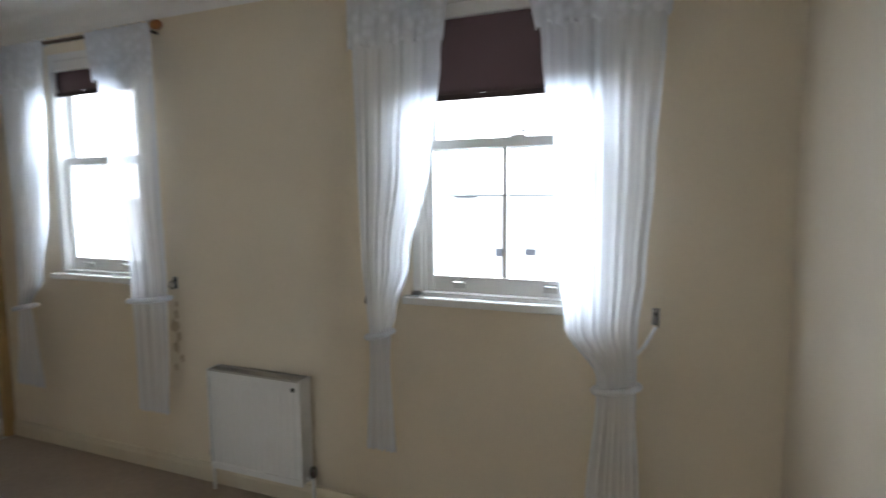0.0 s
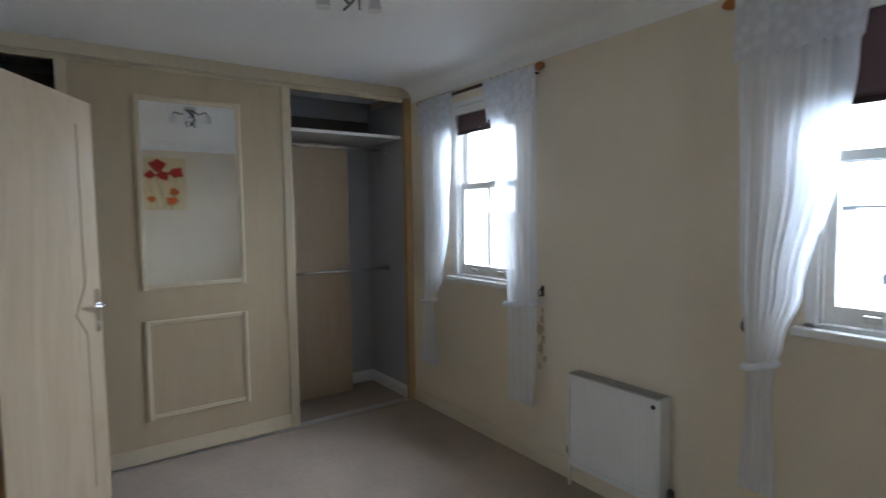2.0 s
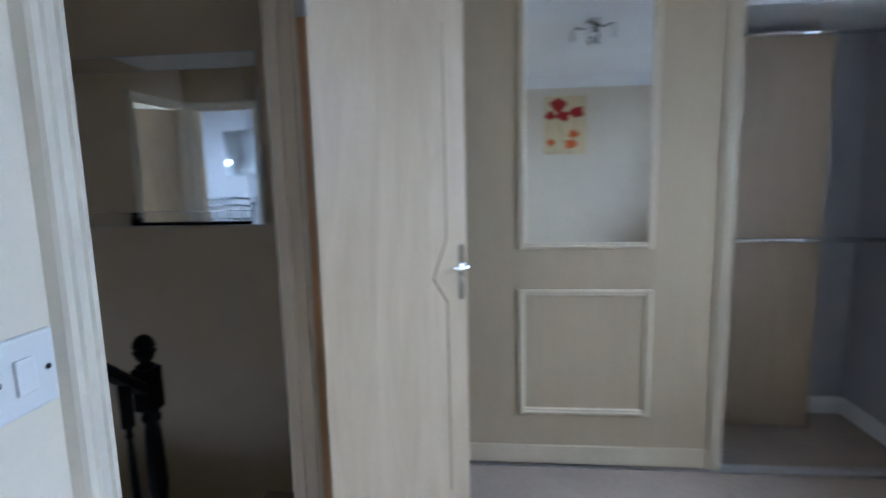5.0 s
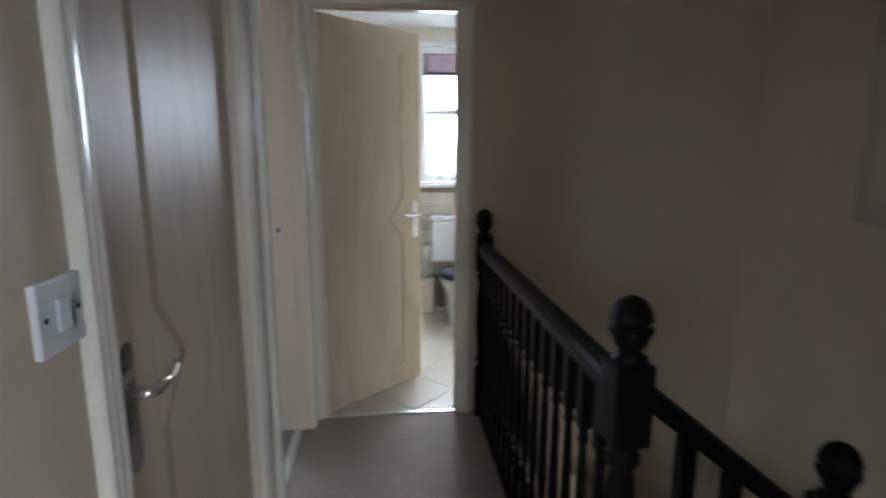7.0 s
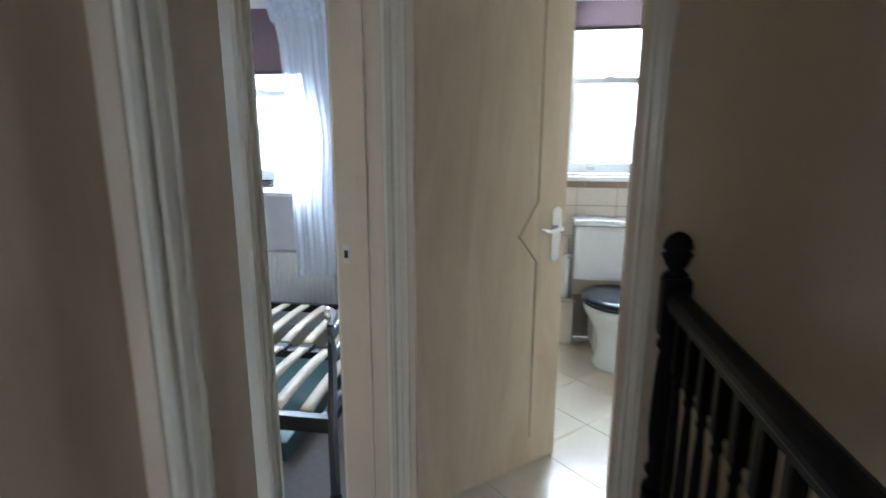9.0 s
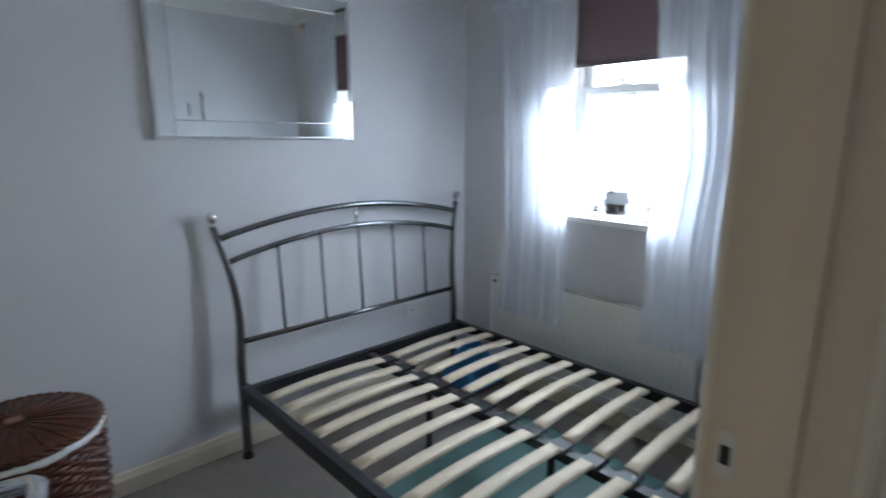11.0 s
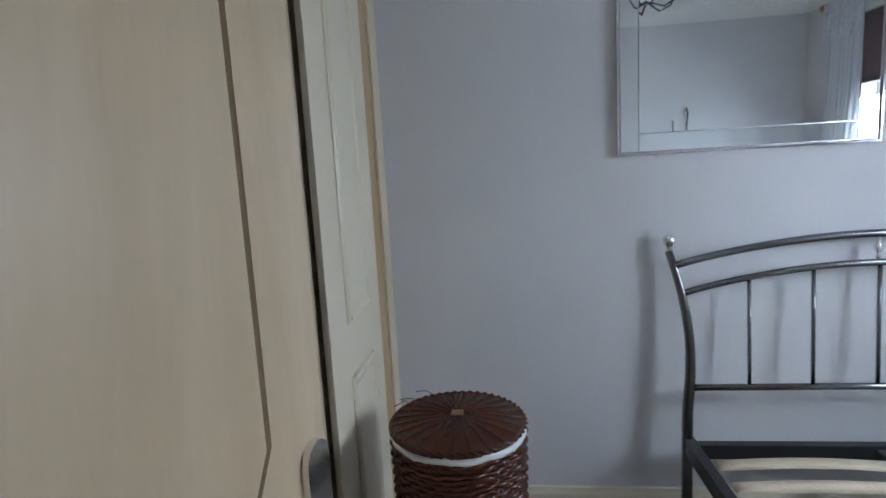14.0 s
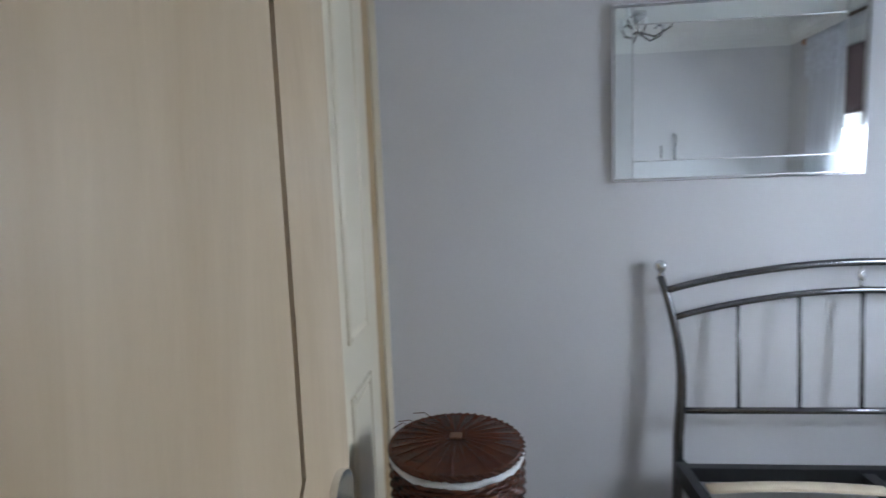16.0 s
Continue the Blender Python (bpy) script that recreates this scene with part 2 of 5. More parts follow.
def glow(name, col, power):
    m = bpy.data.materials.new(name)
    m.use_nodes = True
    nt = m.node_tree
    nt.nodes.clear()
    out = nt.nodes.new("ShaderNodeOutputMaterial")
    em = nt.nodes.new("ShaderNodeEmission")
    em.inputs[0].default_value, em.inputs[1].default_value = (*col, 1), power
    nt.links.new(em.outputs[0], out.inputs[0])
    return m


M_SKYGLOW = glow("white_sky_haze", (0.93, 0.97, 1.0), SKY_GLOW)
# House fronts, gutter and far windows emit to look washed out by daylight.
M_HOUSEGLOW = glow("house_front_glow", (0.93, 0.97, 1.0), 2.2)
M_FAR = glow("far_gutter_glow", (0.80, 0.88, 1.0), 0.45)
M_FAR2 = glow("far_window_glow", (0.70, 0.78, 0.95), 0.45)
M_GROUND = paint("pale_ground", (0.30, 0.30, 0.28), 0.9)


# ---------------------------------------------------------------- mesh helpers
def box(bm, x0, x1, y0, y1, z0, z1, bev=0.0, m=None):
    x0, x1 = sorted((x0, x1)); y0, y1 = sorted((y0, y1)); z0, z1 = sorted((z0, z1))
    vs = [bm.verts.new((x, y, z)) for x in (x0, x1) for y in (y0, y1) for z in (z0, z1)]
    fs = [bm.faces.new([vs[i] for i in q]) for q in
          ((0, 1, 3, 2), (4, 6, 7, 5), (0, 4, 5, 1), (2, 3, 7, 6), (0, 2, 6, 4), (1, 5, 7, 3))]
    if bev:
        es = list({e for f in fs for e in f.edges})
        r = bmesh.ops.bevel(bm, geom=es, offset=bev, segments=2, profile=0.6, affect="EDGES")
        vs = list({v for f in r["faces"] for v in f.verts} | {v for v in vs if v.is_valid})
    if m is not None:
        bmesh.ops.transform(bm, matrix=m, verts=[v for v in vs if v.is_valid])
    return vs


def ring_axes(d):
    d = d.normalized()
    a = Vector((0, 0, 1)) if abs(d.z) < 0.9 else Vector((1, 0, 0))
    u = d.cross(a).normalized()
    return u, d.cross(u).normalized()


def tube(bm, pts, r, n=10, caps=True):
    """Round tube along pts; r is one radius or one for each point."""
    pts = [Vector(p) for p in pts]
    rs = r if isinstance(r, (list, tuple)) else [r] * len(pts)
    rings, u = [], None
    for i, p in enumerate(pts):
        d = (pts[min(i + 1, len(pts) - 1)] - pts[max(i - 1, 0)]).normalized()
        if u is None:
            u, w = ring_axes(d)
        else:
            u = (u - d * u.dot(d)).normalized()
            w = d.cross(u)
        rings.append([bm.verts.new(p + rs[i] * (math.cos(a) * u + math.sin(a) * w))
                      for a in (2 * math.pi * k / n for k in range(n))])
    for a, b in zip(rings, rings[1:]):
        for k in range(n):
            f = bm.faces.new((a[k], a[(k + 1) % n], b[(k + 1) % n], b[k]))
            f.smooth = True
    if caps:
        bm.faces.new(rings[0][::-1])
        bm.faces.new(rings[-1])


def lathe(bm, prof, x=0, y=0, z=0, n=20, sx=1.0, sy=1.0):
    """Turned solid about a vertical axis; prof: (radius, height) from below."""
    rings = [[bm.verts.new((x + sx * r * math.cos(2 * math.pi * k / n), y + sy * r * math.sin(2 * math.pi * k / n), z + h))
              for k in range(n)] for r, h in prof]
    for a, b in zip(rings, rings[1:]):
        for k in range(n):
            f = bm.faces.new((a[k], a[(k + 1) % n], b[(k + 1) % n], b[k]))
            f.smooth = True
    bm.faces.new(rings[0][::-1])
    bm.faces.new(rings[-1])


def sweep(bm, prof, p0, p1, u, v, smooth=False):
    """A closed profile (a, b) in the directions u, v, drawn straight from p0 to p1."""
    p0, p1, u, v = Vector(p0), Vector(p1), Vector(u), Vector(v)
    a = [bm.verts.new(p0 + s * u + t * v) for s, t in prof]
    b = [bm.verts.new(p1 + s * u + t * v) for s, t in prof]
    n = len(prof)
    for k in range(n):
        f = bm.faces.new((a[k], a[(k + 1) % n], b[(k + 1) % n], b[k]))
        f.smooth = smooth
    bm.faces.new(a[::-1])
    bm.faces.new(b)


def plate(bm, outline, z0, z1):
    """A flat outline (x, y) given a thickness from z0 to z1."""
    a = [bm.verts.new((x, y, z0)) for x, y in outline]
    b = [bm.verts.new((x, y, z1)) for x, y in outline]
    n = len(outline)
    bm.faces.new(a[::-1])
    bm.faces.new(b)
    for k in range(n):
        bm.faces.new((a[k], a[(k + 1) % n], b[(k + 1) % n], b[k]))


def finish(name, bm, material):
    bmesh.ops.recalc_face_normals(bm, faces=bm.faces)
    me = bpy.data.meshes.new(name)
    bm.to_mesh(me)
    bm.free()
    me.materials.append(material)
    return new(name, me)


def part(name, bm, material, parent, label="", place=None):
    ob = finish(name, bm, material)
    ob.parent = parent
    if place is not None:
        ob.matrix_basis = place
    return tagged(ob, label)


def thing(name, label, category, place=None, group=""):
    ob = new(name)
    if place is not None:
        ob.matrix_basis = place
    return tagged(ob, label, category, group)


def solid(name, bm, material, label, category, group=""):
    return tagged(finish(name, bm, material), label, category, group)


def setting(name, bm, material, label, category):
    return tagged(finish(name, bm, material), label, category, kind="structure")


def one_box(*a, **k):
    bm = bmesh.new()
    box(bm, *a, **k)
    return bm


def wall(name, along, c0, c1, a0, a1, z0, z1, holes, material, label):
    """A straight wall along x or y, c0 to c1 thick, with holes (a0, a1, z0, z1) through it."""
    bm = bmesh.new()

    def put(s0, s1, t0, t1):
        if s1 - s0 > 1e-4 and t1 - t0 > 1e-4:
            if along == "x":
                box(bm, s0, s1, c0, c1, t0, t1)
            else:
                box(bm, c0, c1, s0, s1, t0, t1)

    s = a0
    for h0, h1, g0, g1 in sorted(holes):
        put(s, h0, z0, z1)
        put(h0, h1, z0, g0)
        put(h0, h1, g1, z1)
        s = h1
    put(s, a1, z0, z1)
    return setting(name, bm, material, label, "wall")


SKIRT = [(0, 0), (0.016, 0), (0.016, 0.062), (0.011, 0.075), (0.008, 0.088), (0, 0.092)]


def skirting(runs, material, label):
    """runs: (p0, p1, outward direction)"""
    bm = bmesh.new()
    for p0, p1, u in runs:
        sweep(bm, SKIRT, p0, p1, u, (0, 0, 1))
    return setting("baseboard", bm, material, label, "skirting board")


def coving(runs, z, r, material, label):
    prof = [(0, 0), (r, 0)] + [(r - r * math.sin(a) , -(r - r * math.cos(a))) for a in
                               (math.pi / 2 * k / 6 for k in range(1, 6))] + [(0, -r)]
    bm = bmesh.new()
    for p0, p1, u in runs:
        sweep(bm, prof, (p0[0], p0[1], z), (p1[0], p1[1], z), u, (0, 0, 1), False)
    return setting("trim", bm, material, label, "coving")


# ---------------------------------------------------------------- large structure
Z_A, Z_L, Z_B, Z_C = 2.355, 2.38, 2.36, 2.34
WA1, WA2 = (-2.57, -1.92, 1.0, 2.16), (-0.46, 0.28, 1.0, 2.16)
WB, WC = (-0.47, 0.17, 1.0, 2.14), (-2.64, -1.98, 1.085, 2.23)

wall("wall_north", "x", 1.85, 2.0, -3.85, 0.95, -0.3, 2.6, [WA1, WA2], M_CREAM, "cream emulsioned wall with two sash windows")
wall("wall_east", "y", 0.85, 0.95, -0.57, 1.85, 0, 2.6, [], M_CREAM, "plain cream emulsioned bedroom wall")
wall("wall_west", "y", -3.85, -3.75, -0.57, 1.85, 0, 2.6, [], M_ROBE_SIDE, "grey wall behind the fitted wardrobe")
DA = (-2.18, -1.374, 0, 2.03)
wall("wall_south", "x", -0.61, -0.575, -3.85, 0.95, 0, 2.6, [DA], M_CREAM, "cream bedroom wall with the doorway to the landing")
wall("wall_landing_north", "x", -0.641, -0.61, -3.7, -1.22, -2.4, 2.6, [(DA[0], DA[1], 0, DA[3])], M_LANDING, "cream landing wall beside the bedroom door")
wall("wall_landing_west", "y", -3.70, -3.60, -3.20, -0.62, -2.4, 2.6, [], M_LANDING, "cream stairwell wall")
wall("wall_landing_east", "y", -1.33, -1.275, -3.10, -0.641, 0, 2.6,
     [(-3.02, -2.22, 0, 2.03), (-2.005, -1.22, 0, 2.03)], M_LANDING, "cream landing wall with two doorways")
wall("wall_cupboard_back", "y", -1.275, -1.22, -2.09, -0.641, 0, 2.6, [(-2.005, -1.22, 0, 2.03)], M_ROBE_SHADE, "cupboard side of the landing wall")
wall("wall_back_bedroom_west", "y", -1.275, -1.19, -4.58, -2.09, 0, 2.6, [(-3.02, -2.22, 0, 2.03)], M_GREY, "pale grey wall with the bedroom doorway")
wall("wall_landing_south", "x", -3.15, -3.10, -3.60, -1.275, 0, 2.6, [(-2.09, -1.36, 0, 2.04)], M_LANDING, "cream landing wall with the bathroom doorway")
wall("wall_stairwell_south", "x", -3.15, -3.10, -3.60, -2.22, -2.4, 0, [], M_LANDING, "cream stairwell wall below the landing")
wall("wall_bathroom_north", "x", -3.20, -3.15, -3.10, -1.33, 0, 2.6, [(-2.09, -1.36, 0, 2.04)], M_BATHWALL, "cream bathroom wall with its doorway")
wall("wall_bathroom_east", "y", -1.33, -1.275, -5.30, -3.15, 0, 2.6, [], M_BATHWALL, "cream bathroom side wall")
wall("wall_bathroom_west", "y", -3.10, -3.00, -5.30, -3.20, 0, 2.6, [], M_BATHWALL, "cream bathroom side wall")
wall("wall_bathroom_south", "x", -5.30, -5.00, -3.00, -1.33, 0, 2.6, [WC], M_BATHWALL, "tiled bathroom wall with a sash window")
wall("wall_back_bedroom_south", "x", -4.84, -4.58, -1.275, 0.90, 0, 2.6, [WB], M_GREY, "pale grey wall with a sash window")
wall("wall_back_bedroom_east", "y", 0.80, 0.85, -4.58, -1.42, 0, 2.6, [], M_GREY, "pale grey bedroom wall behind the bed")
wall("wall_back_bedroom_north", "x", -1.52, -1.42, -1.22, 0.80, 0, 2.6, [], M_GREY, "pale grey wall behind the fitted wardrobe")

for nm, b4, mt, lb in (
        ("floor_bedroom", (-3.75, 0.85, -0.595, 1.85), M_CARPET_A, "worn beige bedroom carpet"),
        ("floor_landing", (-2.20, -1.275, -3.115, -0.595), M_CARPET_L, "beige landing carpet"),
        ("floor_back_bedroom", (-1.275, 0.80, -4.58, -1.52), M_CARPET_B, "taupe grey bedroom carpet")):
    bm = bmesh.new()
    box(bm, *b4, -0.12, 0.0)
    setting(nm, bm, mt, lb, "carpet")
bm = bmesh.new()
box(bm, -3.0, -1.33, -5.0, -3.115, -0.12, -0.006)
floor_bath = setting("floor_bathroom", bm, M_GROUT, "diagonal cream floor tiles", "floor")
for nm, b4, z in (("ceiling_bedroom", (-3.85, 0.95, -0.62, 2.15), Z_A), ("ceiling_landing", (-3.70, -1.275, -3.15, -0.62), Z_L),
                  ("ceiling_back_bedroom", (-1.275, 0.9, -4.84, -1.42), Z_B), ("ceiling_bathroom", (-3.1, -1.275, -5.3, -3.15), Z_C)):
    bm = bmesh.new()
    box(bm, *b4, z, z + 0.1)
    setting(nm, bm, M_CEIL, "white painted ceiling", "ceiling")

coving([((-3.10, 1.85), (0.85, 1.85), (0, -1, 0)), ((0.85, 1.85), (0.85, -0.57), (-1, 0, 0)),
        ((0.85, -0.575), (-3.10, -0.575), (0, 1, 0))], Z_A, 0.105, M_CEIL, "white coving round the bedroom ceiling")
coving([((-1.19, -4.58), (0.80, -4.58), (0, 1, 0)), ((0.80, -4.58), (0.80, -2.09), (-1, 0, 0)),
        ((-1.19, -2.09), (-1.19, -4.58), (1, 0, 0))], Z_B, 0.11, M_CEIL, "white coving round the back bedroom ceiling")
skirting([((-3.10, 1.85, 0), (0.85, 1.85, 0), (0, -1, 0)), ((0.85, 1.85, 0), (0.85, -0.575, 0), (-1, 0, 0)),
          ((-1.323, -0.575, 0), (0.85, -0.575, 0), (0, 1, 0)), ((-3.10, -0.575, 0), (-2.225, -0.575, 0), (0, 1, 0))], M_SKIRT, "cream painted skirting board")
skirting([((-1.33, -1.15, 0), (-1.33, -0.641, 0), (-1, 0, 0))], M_SKIRT, "cream painted landing skirting board")
skirting([((0.80, -4.58, 0), (0.80, -2.09, 0), (-1, 0, 0)), ((-1.19, -4.58, 0), (0.80, -4.58, 0), (0, 1, 0)),
          ((-1.19, -4.58, 0), (-1.19, -3.10, 0), (1, 0, 0))], M_SKIRT, "cream painted back bedroom skirting board")

# outside: ground, sky boards and glowing boards that stand in for daylit houses
bm = bmesh.new()
box(bm, -400, 400, -400, 400, -3.3, -3.0)
setting("ground", bm, M_GROUND, "pale street surface outside", "ground")
for y0, y1, side in ((14.0, 14.1, "over the street"), (-17.1, -17.0, "behind the house")):
    bm = bmesh.new()
    box(bm, -30, 30, y0, y1, 1.476, 22)
    setting("backdrop", bm, M_SKYGLOW, "white hazy sky " + side, "backdrop")
    # Lower boards glow in place of daylit house fronts, behind the house too.
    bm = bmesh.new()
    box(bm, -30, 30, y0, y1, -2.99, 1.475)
    setting("backdrop", bm, M_HOUSEGLOW, "glowing boards for pale house fronts " + side, "backdrop")
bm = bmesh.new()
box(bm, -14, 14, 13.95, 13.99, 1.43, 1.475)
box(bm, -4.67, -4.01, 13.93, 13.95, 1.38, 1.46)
setting("backdrop_roofline", bm, M_FAR, "glowing strip for the faint gutter line across the street", "backdrop")
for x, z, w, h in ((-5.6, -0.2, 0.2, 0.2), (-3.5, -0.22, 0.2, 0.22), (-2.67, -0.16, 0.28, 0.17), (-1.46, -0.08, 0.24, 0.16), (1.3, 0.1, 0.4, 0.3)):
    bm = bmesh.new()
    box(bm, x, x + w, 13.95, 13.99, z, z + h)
    setting("backdrop_window", bm, M_FAR2, "glowing patch for a faint far window across the street", "backdrop")


# ---------------------------------------------------------------- windows
def sash_window(name, hole, y_in, y_glass, side, label, sill_out=0.05, bar=True, top_bar=False):
    """A box sash window in the hole; side is +1 when outside lies towards +y."""
    x0, x1, z0, z1 = hole
    win = tagged(new(name), label, "window", kind="structure")
    s = side
    bm = bmesh.new()
    yo = y_glass + s * 0.07
    for xa, xb in ((x0, x0 + 0.035), (x1 - 0.035, x1)):
        box(bm, xa, xb, y_in - s * 0.004, yo, z0, z1)
    box(bm, x0 + 0.035, x1 - 0.035, y_in - s * 0.004, yo, z1 - 0.035, z1)
    for xa, xb in ((x0 + 0.035, x0 + 0.047), (x1 - 0.047, x1 - 0.035)):
        box(bm, xa, xb, y_glass - s * 0.042, y_glass - s * 0.026, z0 + 0.02, z1 - 0.035)
    part("window_frame", bm, M_WHITE, win)
    bm = bmesh.new()
    box(bm, x0 - 0.03, x1 + 0.03, y_in - s * sill_out, y_in - s * 0.004, z0 - 0.025, z0 + 0.006, 0.006)
    box(bm, x0 + 0.001, x1 - 0.001, y_in - s * 0.004, yo, z0 - 0.0, z0 + 0.02)
    part("window_sill", bm, M_WHITE, win)
    zm = z0 + 0.52 * (z1 - z0)
    a0, a1 = x0 + 0.037, x1 - 0.037
    st = 0.042
    for nm, g0, g1, yy in (("lower_sash", z0 + 0.022, zm + 0.02, y_glass - s * 0.012), ("upper_sash", zm - 0.02, z1 - 0.037, y_glass + s * 0.028)):
        bm = bmesh.new()
        low = 0.065 if nm == "lower_sash" else 0.036
        for xa, xb in ((a0, a0 + st), (a1 - st, a1)):
            box(bm, xa, xb, yy - 0.017, yy + 0.017, g0, g1, 0.003)
        box(bm, a0 + st, a1 - st, yy - 0.017, yy + 0.017, g0, g0 + low, 0.003)
        box(bm, a0 + st, a1 - st, yy - 0.017, yy + 0.017, g1 - 0.036, g1, 0.003)
        if bar and (nm == "lower_sash" or top_bar):
            xm = (a0 + a1) / 2
            box(bm, xm - 0.009, xm + 0.009, yy - 0.012, yy + 0.012, g0 + low, g1 - 0.036)
        sash = part(nm, bm, M_WHITE, win)
        pane = part("pane", one_box(a0 + st - 0.004, a1 - st + 0.004, yy - 0.002, yy + 0.002, g0 + low - 0.004, g1 - 0.032), M_GLASS, sash)
        pane.visible_shadow = False
        if nm == "lower_sash":
            for xl in (x0 + 0.19, x1 - 0.19):
                bm = bmesh.new()
                box(bm, xl - 0.026, xl + 0.026, yy - s * 0.0171, yy - s * 0.021, g0 + 0.018, g0 + 0.052, 0.001)
                box(bm, xl - 0.022, xl + 0.022, yy - s * 0.021, yy - s * 0.045, g0 + 0.038, g0 + 0.046, 0.002)
                part("sash_lift", bm, M_STEEL, sash, "chrome sash lift")
            bm = bmesh.new()
            xm = (x0 + x1) / 2 + 0.05
            box(bm, xm - 0.03, xm + 0.03, yy - 0.015, yy + 0.02, g1, g1 + 0.008, 0.002)
            tube(bm, [(xm, yy, g1 + 0.006), (xm, yy, g1 + 0.02), (xm + 0.035, yy, g1 + 0.024)], 0.006, 8)
            part("sash_catch", bm, M_STEEL, sash, "small metal sash catch")
    return win


sash_window("window_1", WA1, 1.85, 1.905, 1, "white painted sash window with a deep box frame")
sash_window("window_2", WA2, 1.85, 1.905, 1, "white painted sash window with chrome lifts")
sash_window("window_3", WB, -4.58, -4.74, -1, "white painted sash window in the back bedroom", 0.05)
sash_window("window_4", WC, -5.00, -5.10, -1, "white painted bathroom sash window", 0.03, False)


def roller_blind(x0, x1, z0, z1, y, side, label, fabric=M_BLIND):
    bl = thing("roller_blind", label, "blind", pose((x0 + x1) / 2, y, z1))
    w = (x1 - x0) / 2
    bm = bmesh.new()
    n = 14
    rows = []
    for j in range(n + 1):
        z = (z0 - z1) * j / n
        rows.append([bm.verts.new((-w + 2 * w * i / 8, 0.004 * math.sin(i * 1.3 + j * 0.5) * (j / n), z)) for i in range(9)])
    for r0, r1 in zip(rows, rows[1:]):
        for i in range(8):
            f = bm.faces.new((r0[i], r0[i + 1], r1[i + 1], r1[i]))
            f.smooth = True
    bmesh.ops.solidify(bm, geom=bm.faces[:], thickness=0.0015)
    part("fabric", bm, fabric, bl, "plain blackout fabric")
    bm = bmesh.new()
    box(bm, -w, w, -0.006, 0.006, z0 - z1 - 0.022, z0 - z1, 0.003)
    part("bottom_bar", bm, fabric, bl)
    bm = bmesh.new()
    box(bm, -w, w, -0.025, 0.025, -0.03, 0.02, 0.004)
    part("head_rail", bm, M_WHITE, bl, "white head rail")
    return bl


roller_blind(-2.53, -1.96, 1.965, 2.10, 1.862, 1, "brown roller blind mostly rolled up in the window")
roller_blind(-0.42, 0.24, 1.79, 2.10, 1.862, 1, "brown roller blind half lowered over the sash")
roller_blind(-0.44, 0.14, 1.715, 2.09, -4.60, -1, "mauve brown roller blind half lowered in the back bedroom, paled for backlight", M_BLIND_BACKLIT)
roller_blind(-2.60, -2.02, 1.995, 2.17, -5.03, -1, "mauve brown roller blind rolled up over the bathroom window, paled for backlight", M_BLIND_BACKLIT)


# ---------------------------------------------------------------- curtains
def cloth(rows, cols, edge, depth, pleats, seed, y, side):
    """A hanging sheet; edge(v) gives (x left, x right, z) for v from 0 at the top to 1 at the foot."""
    bm = bmesh.new()
    rnd = random.Random(seed)
    ph = [rnd.uniform(0, 6.28) for _ in range(6)]
    grid = []
    for j in range(rows + 1):
        v = j / rows
        xl, xr, z = edge(v)
        line = []
        for i in range(cols + 1):
            u = i / cols
            a = pleats * 2 * math.pi * u
            dy = depth * (0.7 * math.sin(a + ph[0] + 0.9 * math.sin(2.2 * v + ph[1]) + 1.4 * math.sin(5 * u + ph[4])) + 0.5 * math.sin(1.7 * a + ph[2] + 1.3 * v)
                          + 0.6 * math.sin(0.43 * a + ph[3] - 2 * v))
            dx = 0.35 * depth * math.sin(2 * a + ph[4])
            dz = 0.006 * math.sin(a * 0.9 + ph[5]) * v
            line.append(bm.verts.new((xl + (xr - xl) * u + dx, y - side * (0.02 + dy), z + dz)))
        grid.append(line)
    for r0, r1 in zip(grid, grid[1:]):
        for i in range(cols):
            f = bm.faces.new((r0[i], r0[i + 1], r1[i + 1], r1[i]))
            f.smooth = True
    return bm


def lerp_keys(keys, z):
    for (za, la, ra), (zb, lb, rb) in zip(keys, keys[1:]):
        if zb <= z <= za:
            t = (za - z) / (za - zb)
            t = t * t * (3 - 2 * t)
            return la + (lb - la) * t, ra + (rb - ra) * t
    return keys[-1][1], keys[-1][2]


